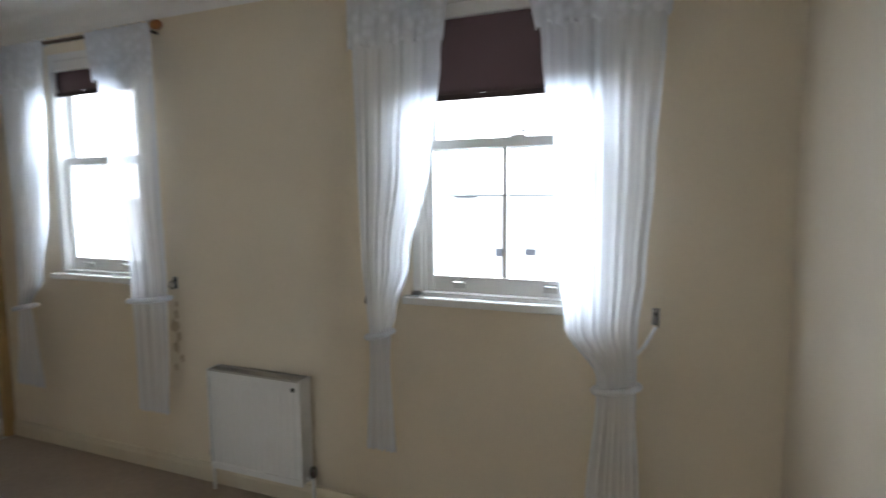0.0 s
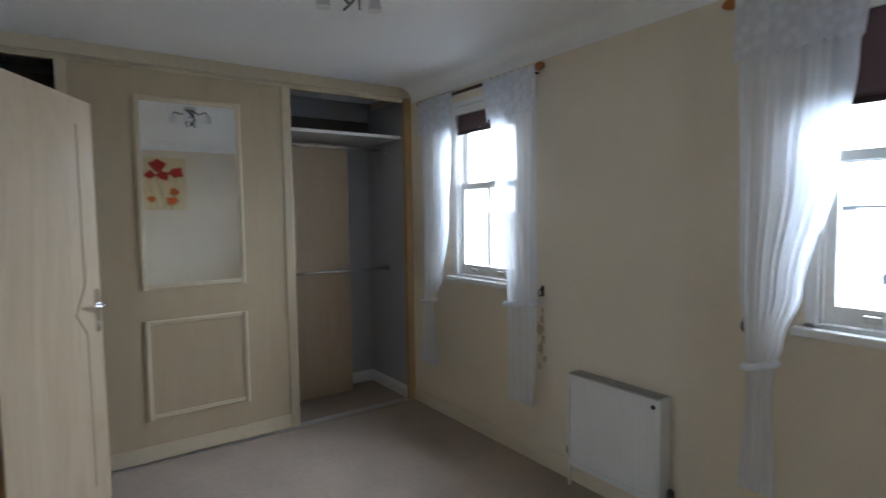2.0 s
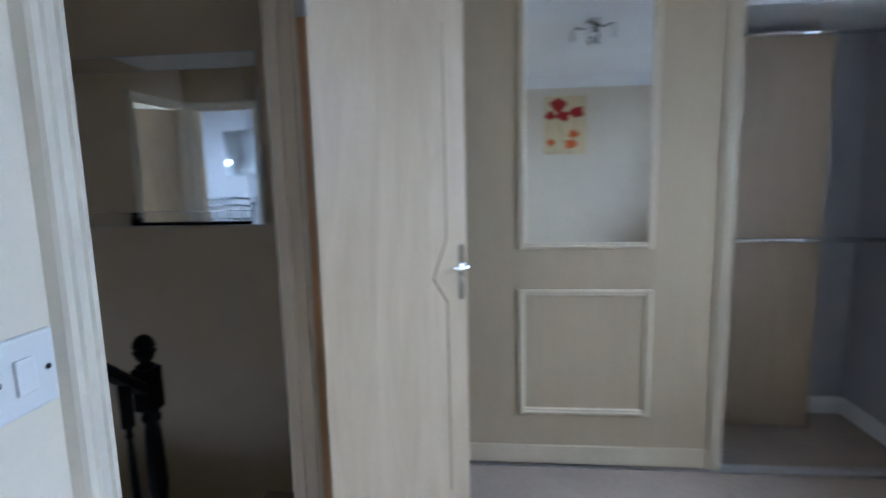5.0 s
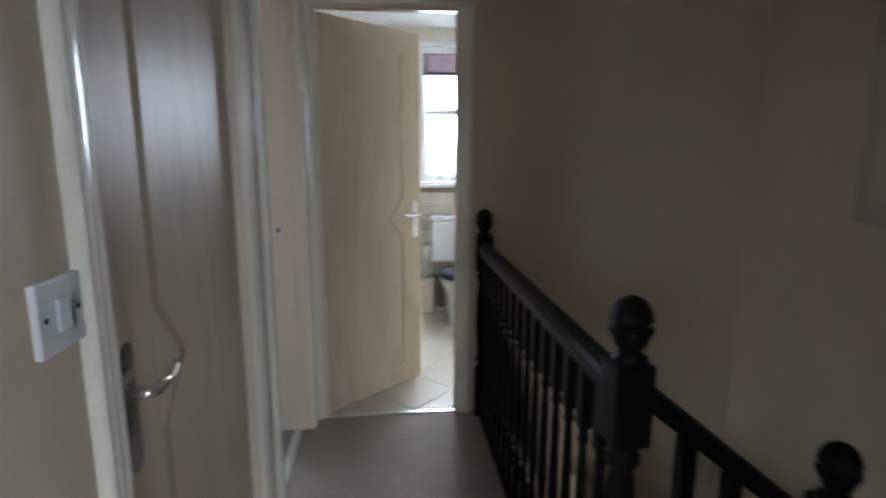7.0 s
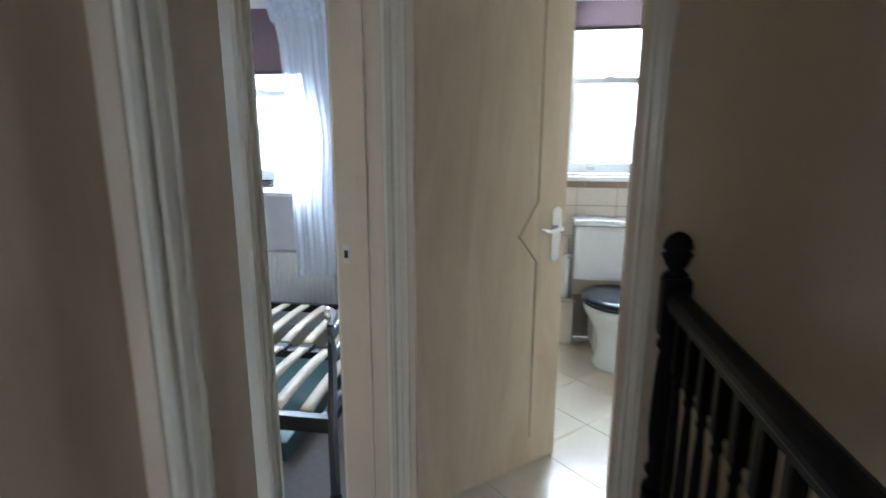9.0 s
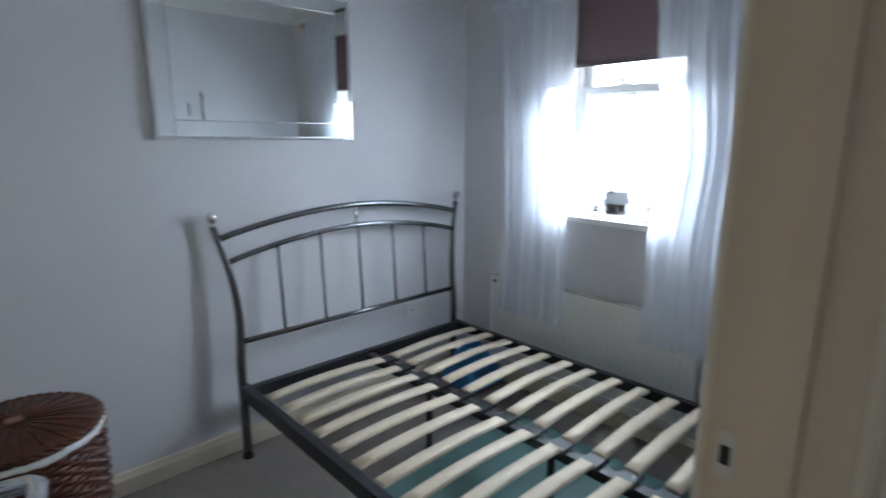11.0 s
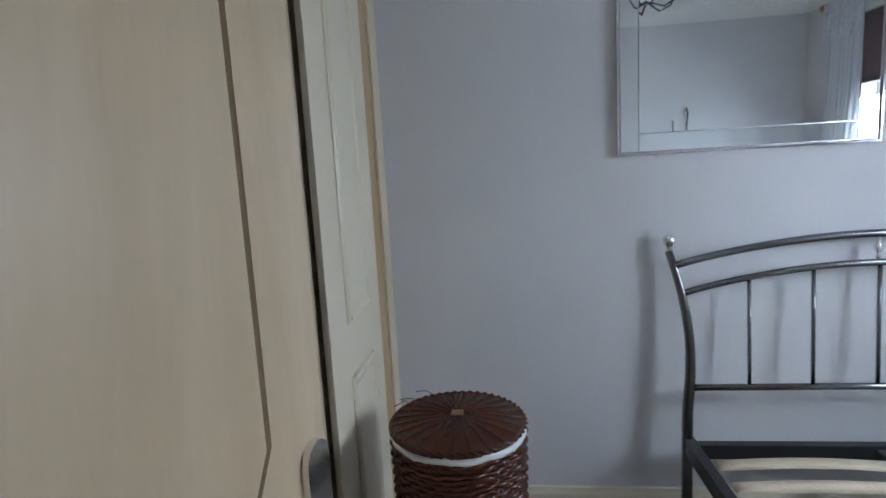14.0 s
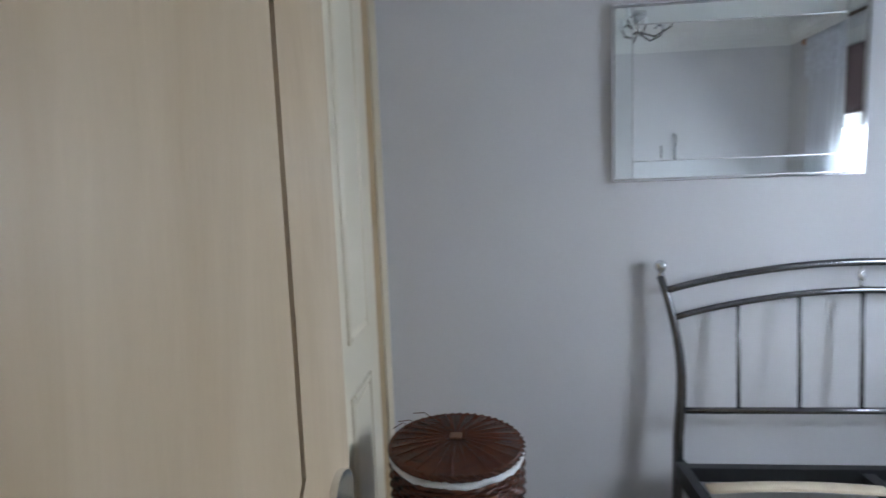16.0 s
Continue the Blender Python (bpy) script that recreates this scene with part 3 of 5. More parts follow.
def curtain(keys, y, side, seed, label, tie=None, frill=0.24, hem=True, depth=0.0026):
    """keys: (z, x left, x right) from the rod down; tie: z of the tie-back."""
    zt, zb = keys[0][0], keys[-1][0]
    cu = thing("curtain", label, "curtain", None, "white voile curtains")

    def edge(v):
        z = zt + (zb - zt) * v
        l, r = lerp_keys(keys, z)
        return l, r, z

    part("drape", cloth(70, 90, edge, depth, 7, seed, y, side), M_VOILE, cu)

    def edge2(v):
        z = zt + 0.012 - frill * v
        l, r = lerp_keys(keys, min(z, zt))
        return l - 0.012, r + 0.012, z

    bm = cloth(16, 90, edge2, depth * 1.1, 7, seed, y - side * 0.016, side)
    bm.verts.ensure_lookup_table()
    for i in range(91):
        bm.verts[16 * 91 + i].co.z += 0.016 * abs(math.sin(i * 0.5))
    part("valance", bm, M_LACE, cu, "lace-edged frill along the top")
    if hem:
        bm = cloth(3, 90, lambda v: (*lerp_keys(keys, zb), zb + 0.035 - 0.036 * v), depth, 7, seed, y - side * 0.002, side)
        part("hem", bm, M_VOILE, cu)
    if tie:
        l, r = lerp_keys(keys, tie)
        bm = bmesh.new()
        pts = [((l + r) / 2 + (r - l) * 0.56 * math.cos(a), y - side * (0.02 + 0.04 * math.sin(a)), tie + 0.015 * math.cos(a))
               for a in (2 * math.pi * k / 16 for k in range(17))]
        tube(bm, pts, 0.013, 8)
        part("tie_back", bm, M_VOILE, cu, "white fabric tie-back")
    n = 7
    for i in range(n):
        x = keys[0][1] + (keys[0][2] - keys[0][1]) * (i + 0.5) / n
        bm = bmesh.new()
        tube(bm, [(x + 0.012 * k, y - side * 0.0 + 0.017 * math.cos(a), zt + 0.012 + 0.017 * math.sin(a))
                  for k, a in ((0, 2 * math.pi * q / 12) for q in range(13))], 0.004, 6)
        part("curtain_tab", bm, M_VOILE, cu)
    return cu


def curtain_rod(x0, x1, y, z, side, label):
    rod = thing("curtain_rod", label, "curtain rod", pose(0, y, z))
    bm = bmesh.new()
    tube(bm, [(x0, 0, 0), (x1, 0, 0)], 0.010, 12)
    part("rod", bm, M_ROD, rod)
    for x, s in ((x0, -1), (x1, 1)):
        bm = bmesh.new()
        tube(bm, [(x + s * d, 0, 0) for d in (0, 0.006, 0.012, 0.03, 0.05, 0.068, 0.078)],
             [0.014, 0.016, 0.013, 0.021, 0.022, 0.014, 0.003], 14)
        part("finial", bm, M_FINIAL, rod, "turned orange pine finial")
        bm = bmesh.new()
        tube(bm, [(x - s * 0.05, 0, 0), (x - s * 0.05, side * 0.05, -0.006), (x - s * 0.05, side * 0.085, -0.006)], 0.007, 8)
        tube(bm, [(x - s * 0.05 - 0.008, 0, 0), (x - s * 0.05 + 0.008, 0, 0)], 0.0145, 12)
        part("bracket", bm, M_ROD, rod)
    return rod


curtain_rod(-2.80, -1.73, 1.765, 2.19, 1, "dark curtain rod with orange pine finials over the window")
curtain_rod(-0.66, 0.50, 1.765, 2.19, 1, "dark curtain rod with orange pine finials over the window")
curtain_rod(-0.82, 0.50, -4.495, 2.19, -1, "dark curtain rod with pine finials in the back bedroom")

curtain([(2.18, -2.80, -2.43), (1.9, -2.80, -2.45), (1.35, -2.78, -2.48), (1.0, -2.79, -2.56), (0.82, -2.80, -2.68), (0.70, -2.82, -2.66), (0.38, -2.86, -2.62)],
        1.765, 1, 3, "white voile curtain tied back beside the wardrobe", 0.82)
curtain([(2.18, -2.10, -1.70), (1.9, -2.06, -1.70), (1.5, -2.02, -1.70), (1.02, -1.93, -1.69), (0.7, -1.92, -1.70), (0.36, -1.92, -1.72)],
        1.765, 1, 5, "white voile curtain loosely tied back by the radiator", 0.92)
curtain([(2.18, -0.66, -0.27), (1.9, -0.66, -0.295), (1.55, -0.65, -0.34), (1.15, -0.64, -0.43), (0.95, -0.62, -0.49), (0.86, -0.61, -0.515), (0.75, -0.61, -0.52), (0.38, -0.63, -0.50)],
        1.765, 1, 7, "white voile curtain gathered by a tie-back", 0.86)
curtain([(2.18, 0.02, 0.47), (1.9, 0.07, 0.46), (1.5, 0.12, 0.44), (1.15, 0.14, 0.42), (0.95, 0.16, 0.40), (0.78, 0.27, 0.40), (0.72, 0.27, 0.40), (0.34, 0.24, 0.42)],
        1.765, 1, 11, "white voile curtain gathered by a tie-back near the corner", 0.75)
curtain([(2.18, 0.02, 0.50), (1.8, 0.01, 0.47), (1.3, 0.02, 0.42), (0.9, 0.02, 0.41), (0.46, 0.01, 0.43)],
        -4.495, -1, 13, "white voile curtain hanging behind the bed", None, depth=0.0045)
curtain([(2.18, -0.78, -0.29), (1.8, -0.78, -0.36), (1.3, -0.79, -0.42), (0.9, -0.79, -0.38), (0.6, -0.80, -0.385), (0.50, -0.80, -0.385)],
        -4.495, -1, 17, "white voile curtain hanging over the radiator", None, depth=0.0045)


def tie_hook(x, y, z, side, dangling=False):
    hk = thing("tie_back_hook", "small dark metal curtain hook on the wall", "hook", pose(x, y, z), "curtain hooks")
    bm = bmesh.new()
    box(bm, -0.012, 0.012, -side * 0.0, -side * 0.004, -0.03, 0.03, 0.002)
    part("backplate", bm, M_GUN, hk)
    bm = bmesh.new()
    tube(bm, [(0, -side * 0.004, 0.012), (0, -side * 0.03, 0.006), (0.004, -side * 0.042, -0.012), (0.006, -side * 0.03, -0.028), (0.006, -side * 0.016, -0.024)], 0.0035, 8)
    part("hook", bm, M_GUN, hk)
    if dangling:
        bm = bmesh.new()
        tube(bm, [(0.0, -side * 0.03, -0.03), (-0.03, -side * 0.04, -0.09), (-0.06, -side * 0.05, -0.13), (-0.10, -side * 0.06, -0.2)], 0.006, 6)
        part("cord", bm, M_VOILE, hk, "loose white tie cord")
    return hk


tie_hook(-1.75, 1.85, 0.99, 1)
tie_hook(-0.665, 1.85, 0.985, 1)
tie_hook(0.455, 1.85, 0.985, 1, True)

# bare patches where the paint has peeled beside the window
rp = random.Random(4)
for i, (px, pz, s) in enumerate(((-1.757, 0.83, 0.020), (-1.768, 0.77, 0.030), (-1.745, 0.72, 0.022), (-1.765, 0.66, 0.026), (-1.733, 0.61, 0.018), (-1.775, 0.56, 0.016), (-1.75, 0.88, 0.012))):
    bm = bmesh.new()
    plate(bm, [(s * rp.uniform(0.5, 1.1) * math.cos(a), 1.5 * s * rp.uniform(0.5, 1.1) * math.sin(a)) for a in (k * math.pi / 6 for k in range(12))], 0.0005, 0.002)
    ob = solid("paint_patch", bm, M_STAIN, "peeled brown patch in the cream wall paint", "wall damage", "peeling patches")
    ob.matrix_basis = pose(px, 1.85, pz, 90, 0, 0)


# ---------------------------------------------------------------- doors
ARCH = [(0, 0), (0, 0.010), (0.006, 0.015), (0.014, 0.015), (0.017, 0.011), (0.022, 0.011), (0.026, 0.017), (0.040, 0.019),
        (0.044, 0.015), (0.048, 0.019), (0.058, 0.019), (0.062, 0.014), (0.066, 0.0)]


def door_frame(name, along, c0, c1, a0, a1, head, label, faces=(True, True), stop=None):
    """Lining and moulded architraves of a doorway; a0 to a1 is the hole in the wall."""
    fr = tagged(new(name), label, "door frame", kind="structure")

    def pt(a, c, z):
        return (a, c, z) if along == "x" else (c, a, z)

    def bx(bm, a, b, c, d, z, w, bev=0.0):
        if along == "x":
            box(bm, a, b, c, d, z, w, bev)
        else:
            box(bm, c, d, a, b, z, w, bev)

    t = 0.028
    for nm, a, b, z, w in (("lining", a0, a0 + t, 0, head), ("lining", a1 - t, a1, 0, head), ("head_lining", a0 + t, a1 - t, head - t, head)):
        bm = bmesh.new()
        bx(bm, a, b, c0 - 0.002, c1 + 0.002, z, w, 0.002)
        part(nm, bm, M_LINING, fr, "cream painted door lining")
    if stop is not None:
        for nm, a, b, z, w in (("door_stop", a0 + t, a0 + t + 0.012, 0, head - t), ("door_stop", a1 - t - 0.012, a1 - t, 0, head - t),
                               ("door_stop", a0 + t + 0.012, a1 - t - 0.012, head - t - 0.012, head - t)):
            bm = bmesh.new()
            bx(bm, a, b, stop, stop + 0.03, z, w, 0.002)
            part(nm, bm, M_LINING, fr)
    ua = Vector(pt(1, 0, 0))
    for use, c, s in ((faces[0], c0, -1), (faces[1], c1, 1)):
        if not use:
            continue
        v = Vector(pt(0, s, 0))
        for base, u in ((a0 + 0.022, -ua), (a1 - 0.022, ua)):
            bm = bmesh.new()
            sweep(bm, ARCH, pt(base, c, 0), pt(base, c, head - 0.022), u, v)
            part("architrave", bm, M_GLOSS, fr)
        bm = bmesh.new()
        sweep(bm, ARCH, pt(a0 - 0.044, c, head - 0.022), pt(a1 + 0.044, c, head - 0.022), (0, 0, 1), v)
        part("head_architrave", bm, M_GLOSS, fr)
    return fr


def lever_handle(leaf, u, z, face, toward):
    """Chrome lever on a long plate, on the face at y = face (its sign points outwards)."""
    s = 1 if face > 0 else -1
    h = new("handle")
    h.parent = leaf
    tagged(h, "polished chrome lever handle on a long plate")
    bm = bmesh.new()
    out = []
    for k in range(9):
        a = math.pi * k / 8
        out.append((0.021 * math.cos(a), 0.062 + 0.021 * math.sin(a)))
    for k in range(9):
        a = math.pi + math.pi * k / 8
        out.append((0.021 * math.cos(a), -0.112 + 0.021 * math.sin(a)))
    plate(bm, out, 0, 0.008)
    bmesh.ops.transform(bm, matrix=pose(u, face, z, 90 if s < 0 else -90), verts=bm.verts)
    if s > 0:
        for v in bm.verts:
            v.co.z = 2 * z - v.co.z
    bm2 = bm
    tube(bm2, [(u, face + s * 0.007, z), (u, face + s * 0.036, z), (u + toward * 0.008, face + s * 0.043, z), (u + toward * 0.04, face + s * 0.044, z + 0.001),
               (u + toward * 0.065, face + s * 0.044, z - 0.004), (u + toward * 0.09, face + s * 0.041, z + 0.004), (u + toward * 0.108, face + s * 0.036, z + 0.008)],
         [0.011, 0.010, 0.0105, 0.0095, 0.0085, 0.009, 0.007], 12)
    tube(bm2, [(u, face + s * 0.007, z - 0.058), (u, face + s * 0.0095, z - 0.058)], 0.006, 10)
    me = finish("lever_and_plate", bm2, M_CHROME)
    me.parent = h
    return h


def door_leaf(name, hinge, turn, w, h, label, hand=1, z_handle=0.995, inset=0.145, tip=0.235, grip=0.052, cut=0.0065):
    """A flush laminate door; local x runs from the hinge to the handle edge, local y is its thickness."""
    leaf = tagged(new(name), label, "door", kind="structure")
    leaf.matrix_basis = pose(hinge[0], hinge[1], 0.008, 0, 0, turn)
    t = 0.040
    y0, y1 = (0, t) if hand > 0 else (-t, 0)
    core = part("door_core", one_box(0.0, w, y0 + 0.007, y1 - 0.007, 0, h), M_EDGE, leaf, "brown lipped door edge")
    ug, ut = w - inset, w - tip
    zc = z_handle
    g = cut
    zl, zh = 0.12, h - 0.12
    line = [(ug, zl), (ug, zc - 0.125), (ut, zc - 0.02), (ug, zc + 0.11), (ug, zh)]
    for face, s in ((y0, -1), (y1, 1)):
        bm = bmesh.new()
        left = [(0, 0), (0, h)] + [(ug - g, h)] + [(x - g, z) for x, z in line[::-1]] + [(ug - g, 0)]
        right = [(w, 0)] + [(ug + g, 0)] + [(x + g, z) for x, z in line] + [(ug + g, h), (w, h)]
        for poly in (left, right, [(ug - g, 0), (ug - g, zl), (ug + g, zl), (ug + g, 0)], [(ug - g, zh), (ug - g, h), (ug + g, h), (ug + g, zh)]):
            fa = [bm.verts.new((x, face, z)) for x, z in poly]
            fb = [bm.verts.new((x, face - s * 0.007, z)) for x, z in poly]
            bm.faces.new(fa)
            bm.faces.new(fb)
            for k in range(len(poly)):
                bm.faces.new((fa[k], fa[(k + 1) % len(poly)], fb[(k + 1) % len(poly)], fb[k]))
        part("door_face", bm, M_DOOR, leaf)
        bm = bmesh.new()
        for (xa, za), (xb, zb) in zip(line, line[1:]):
            for d in (-g, g):
                bm.faces.new([bm.verts.new(p) for p in ((xa + d, face, za), (xa, face - s * 0.0062, za), (xb, face - s * 0.0062, zb), (xb + d, face, zb))])
        part("groove", bm, M_GROOVE, leaf, "routed chevron groove")
        lever_handle(leaf, w - grip, zc, face if face else s * 1e-4, -1)
    for z in (0.29, h - 0.19):
        bm = bmesh.new()
        yh = y0 if hand > 0 else y1
        tube(bm, [(-0.004, yh + (-0.004 if hand > 0 else 0.004), z - 0.05), (-0.004, yh + (-0.004 if hand > 0 else 0.004), z + 0.05)], 0.006, 8)
        box(bm, -0.0015, 0.0, y0 + 0.006, y1 - 0.006, z - 0.05, z + 0.05)
        part("hinge", bm, M_STEEL, leaf, "steel butt hinge")
    return leaf


def deg(dx, dy):
    return math.degrees(math.atan2(dy, dx))


door_frame("door_frame_1", "x", -0.641, -0.575, DA[0], DA[1], 2.03, "gloss cream door frame of the front bedroom", (True, True), -0.638)
door_frame("door_frame_2", "y", -1.33, -1.22, -2.005, -1.22, 2.03, "gloss cream door frame of the landing cupboard", (True, False))
door_frame("door_frame_3", "y", -1.33, -1.19, -3.02, -2.22, 2.03, "gloss cream door frame of the back bedroom", (True, True), -1.285)
door_frame("door_frame_4", "x", -3.20, -3.10, -2.09, -1.36, 2.04, "gloss cream door frame of the bathroom", (True, True), -3.13)

door_leaf("door_1", (-2.125, -0.523), deg(-0.687, 0.349), 0.77, 1.978, "pale ash laminate bedroom door standing open", 1)
door_leaf("door_2", (-1.306, -1.976), 90, 0.73, 1.985, "pale ash laminate cupboard door standing closed", -1, 0.980, 0.205, 0.31, 0.072, 0.016)
door_leaf("door_3", (-1.235, -2.272), deg(0.99, -0.139), 0.5635, 1.978, "pale ash laminate bedroom door folded back", 1, 0.987, 0.096, 0.175, 0.030, 0.004)
door_leaf("door_4", (-1.392, -3.135), deg(-0.505, -0.447), 0.685, 1.985, "pale ash laminate bathroom door standing half open", 1)

# strike plate on the back bedroom jamb, metal strips under the doors
bm = bmesh.new()
box(bm, -1.224, -1.202, -2.9918, -2.9895, 0.972, 1.032, 0.001)
strike = solid("strike_plate", bm, M_STEEL, "small steel strike plate let into the jamb", "lock")
part("latch_hole", one_box(-1.219, -1.207, -2.9894, -2.9885, 0.990, 1.014), M_DARKSLOT, strike, "dark latch hole")
bm = bmesh.new()
sweep(bm, [(-0.02, 0.0005), (-0.014, 0.006), (0.014, 0.006), (0.02, 0.0005)], (-1.262, -2.992, 0), (-1.262, -2.248, 0), (1, 0, 0), (0, 0, 1))
solid("threshold_strip", bm, M_STEEL, "silver metal carpet strip in the bedroom doorway", "threshold", "threshold strips")
bm = bmesh.new()
sweep(bm, [(-0.02, 0.0005), (-0.014, 0.006), (0.014, 0.006), (0.02, 0.0005)], (-2.062, -3.117, 0), (-1.388, -3.117, 0), (0, 1, 0), (0, 0, 1))
solid("threshold_strip", bm, M_STEEL, "silver metal strip between carpet and tiles", "threshold", "threshold strips")


def light_switch(m, label, rockers=1, w=0.086):
    sw = thing("light_switch", label, "light switch", m)
    bm = bmesh.new()
    box(bm, -w / 2, w / 2, -0.010, -0.0005, -0.043, 0.043, 0.003)
    part("plate", bm, M_PLASTIC, sw)
    for i in range(rockers):
        x = (i - (rockers - 1) / 2) * 0.03
        bm = bmesh.new()
        box(bm, x - 0.012, x + 0.012, -0.015, -0.0102, -0.02, 0.02, 0.002)
        part("rocker", bm, M_PLASTIC, sw)
    for x in (-0.031, 0.031):
        bm = bmesh.new()
        tube(bm, [(x, -0.0102, 0), (x, -0.0115, 0)], 0.0035, 8)
        part("screw", bm, M_GUN, sw)
    return sw


light_switch(pose(-1.278, -0.575, 1.15, 0, 0, 180), "white plastic light switch beside the bedroom door")
light_switch(pose(-1.33, -1.133, 1.175, 0, 0, -90), "white plastic light switch on the landing")
sk = light_switch(pose(0.80, -4.20, 0.43, 0, 0, -90), "white plastic wall socket low behind the bed", 2, 0.146)
sk.name = "wall_socket"


# ---------------------------------------------------------------- front bedroom
def radiator(x0, x1, z0, z1, y, side, label, deep=0.10, valve=True):
    ra = thing("radiator", label, "radiator", pose(0, y, 0))
    s = -side
    for nm, yy in (("front_panel", deep - 0.012), ("back_panel", 0.03)):
        bm = bmesh.new()
        n = int((x1 - x0) / 0.033)
        prof = []
        for i in range(n):
            xa = x0 + (x1 - x0) * i / n
            st = (x1 - x0) / n
            prof += [(xa, 0.0), (xa + st * 0.2, 0.0), (xa + st * 0.32, 0.003), (xa + st * 0.88, 0.003)]
        prof += [(x1, 0.0), (x1, -0.008), (x0, -0.008)]
        sweep(bm, prof, (0, s * yy, z0 + 0.03), (0, s * yy, z1 - 0.035), (1, 0, 0), (0, s, 0))
        box(bm, x0, x1, s * (yy - 0.008), s * (yy + 0.007), z1 - 0.035, z1 - 0.004, 0.003)
        box(bm, x0, x1, s * (yy - 0.008), s * (yy + 0.007), z0, z0 + 0.03, 0.003)
        part(nm, bm, M_RAD, ra)
    for xa in (x0 - 0.004, x1 - 0.004):
        part("side_cover", one_box(xa, xa + 0.008, s * 0.018, s * deep, z0 + 0.01, z1 + 0.002, 0.002), M_RAD, ra)
    bm = bmesh.new()
    box(bm, x0, x1, s * (deep - 0.016), s * deep, z1 - 0.006, z1, 0.001)
    box(bm, x0, x1, s * 0.018, s * 0.034, z1 - 0.006, z1, 0.001)
    n = int((x1 - x0) / 0.016)
    for i in range(n):
        xa = x0 + (x1 - x0) * i / n
        box(bm, xa, xa + 0.007, s * 0.034, s * (deep - 0.016), z1 - 0.006, z1 - 0.001)
    part("top_grille", bm, M_GRILLE, ra, "slotted top grille")
    # Near-black block paints the shade seen down through the slots.
    part("slot_shade", one_box(x0 + 0.01, x1 - 0.01, s * 0.036, s * (deep - 0.024), z1 - 0.05, z1 - 0.02), M_DARKSLOT, ra)
    bm = bmesh.new()
    tube(bm, [(x1 - 0.03, s * (deep + 0.0), z1 - 0.04), (x1 - 0.03, s * (deep + 0.004), z1 - 0.04)], 0.010, 12)
    part("bleed_plug", bm, M_DARKSLOT, ra)
    if valve:
        for xa, d in ((x1 + 0.03, 1), (x0 - 0.03, -1)):
            bm = bmesh.new()
            tube(bm, [(xa, s * 0.055, 0.0), (xa, s * 0.055, z0 + 0.03)], 0.0075, 8)
            tube(bm, [(xa - d * 0.032, s * 0.055, z0 + 0.03), (xa + d * 0.002, s * 0.055, z0 + 0.03)], 0.010, 10)
            part("pipe", bm, M_RAD, ra)
            bm = bmesh.new()
            lathe(bm, [(0.012, 0), (0.016, 0.01), (0.016, 0.035), (0.011, 0.046)], xa, s * 0.055, z0 + 0.035, 12)
            part("valve_cap", bm, M_DARKSLOT if d < 0 else M_GUN, ra, "dark valve head")
    return ra


radiator(-1.475, -0.965, 0.13, 0.612, 1.85, 1, "white panel radiator with a slotted top on the cream wall")


def frame_moulding(bm, y0, y1, z0, z1, x, w=0.03, d=0.014):
    prof = [(0, 0), (0, d * 0.5), (w * 0.2, d * 0.9), (w * 0.45, d), (w * 0.6, d * 0.6), (w * 0.8, d * 0.7), (w, d * 0.2), (w, 0)]
    sweep(bm, prof, (x, y0, z0), (x, y0, z1), (0, 1, 0), (1, 0, 0))
    sweep(bm, prof, (x, y1, z0), (x, y1, z1), (0, -1, 0), (1, 0, 0))
    sweep(bm, prof, (x, y0 + w, z0), (x, y1 - w, z0), (0, 0, 1), (1, 0, 0))
    sweep(bm, prof, (x, y0 + w, z1), (x, y1 - w, z1), (0, 0, -1), (1, 0, 0))


# fitted wardrobe along the west wall
XW = -3.10
robe = thing("fitted_wardrobe", "limed oak fitted wardrobe with an open bay by the window", "wardrobe", pose(XW, 0, 0))
part("lintel", one_box(-0.02, 0.012, -0.57, 1.85, 2.284, Z_A, 0.003), M_ROBE_TRIM, robe, "cream lintel under the ceiling")
part("end_post", one_box(-0.02, 0.010, -0.57, -0.54, 0.0, 2.284, 0.003), M_ROBE_TRIM, robe)
part("end_post", one_box(-0.03, 0.008, 1.79, 1.848, 0.0, 2.284, 0.004), M_ROBE_POST, robe, "honey oak end strip beside the window wall")
bm = bmesh.new()
sweep(bm, [(-0.045, 0), (0.012, 0), (0.012, 0.008), (0.004, 0.008), (0.004, 0.004), (-0.036, 0.004), (-0.036, 0.010), (-0.045, 0.010)], (0, -0.54, 0.0005), (0, 1.79, 0.0005), (1, 0, 0), (0, 0, 1))
part("floor_track", bm, M_STEEL, robe, "aluminium sliding track")
part("top_track", one_box(-0.06, -0.021, -0.54, 1.79, 2.256, 2.284), M_ROBE_TRIM, robe)
part("shelf", one_box(-0.62, -0.05, 0.94, 1.786, 1.99, 2.012, 0.002), M_WHITE, robe, "white shelf across the open bay")
part("side_lining", one_box(-0.63, -0.021, 1.812, 1.848, 0.002, 2.284), M_ROBE_SIDE, robe, "grey lining at the end")
part("back_lining", one_box(-0.641, -0.632, 0.30, 1.81, 0.002, 2.284), M_ROBE_SIDE, robe, "grey back of the wardrobe")
# Added dark board: shade above the shelf put into its colour.
part("upper_back", one_box(-0.631, -0.60, 0.94, 1.81, 2.013, 2.19), M_ROBE_SHADE, robe, "dark board painting the shade above the shelf")
part("inner_panel", one_box(-0.47, -0.44, 0.55, 1.53, 0.012, 1.97, 0.002), M_ROBE_IN, robe, "tan panel standing inside the bay")
bm = bmesh.new()
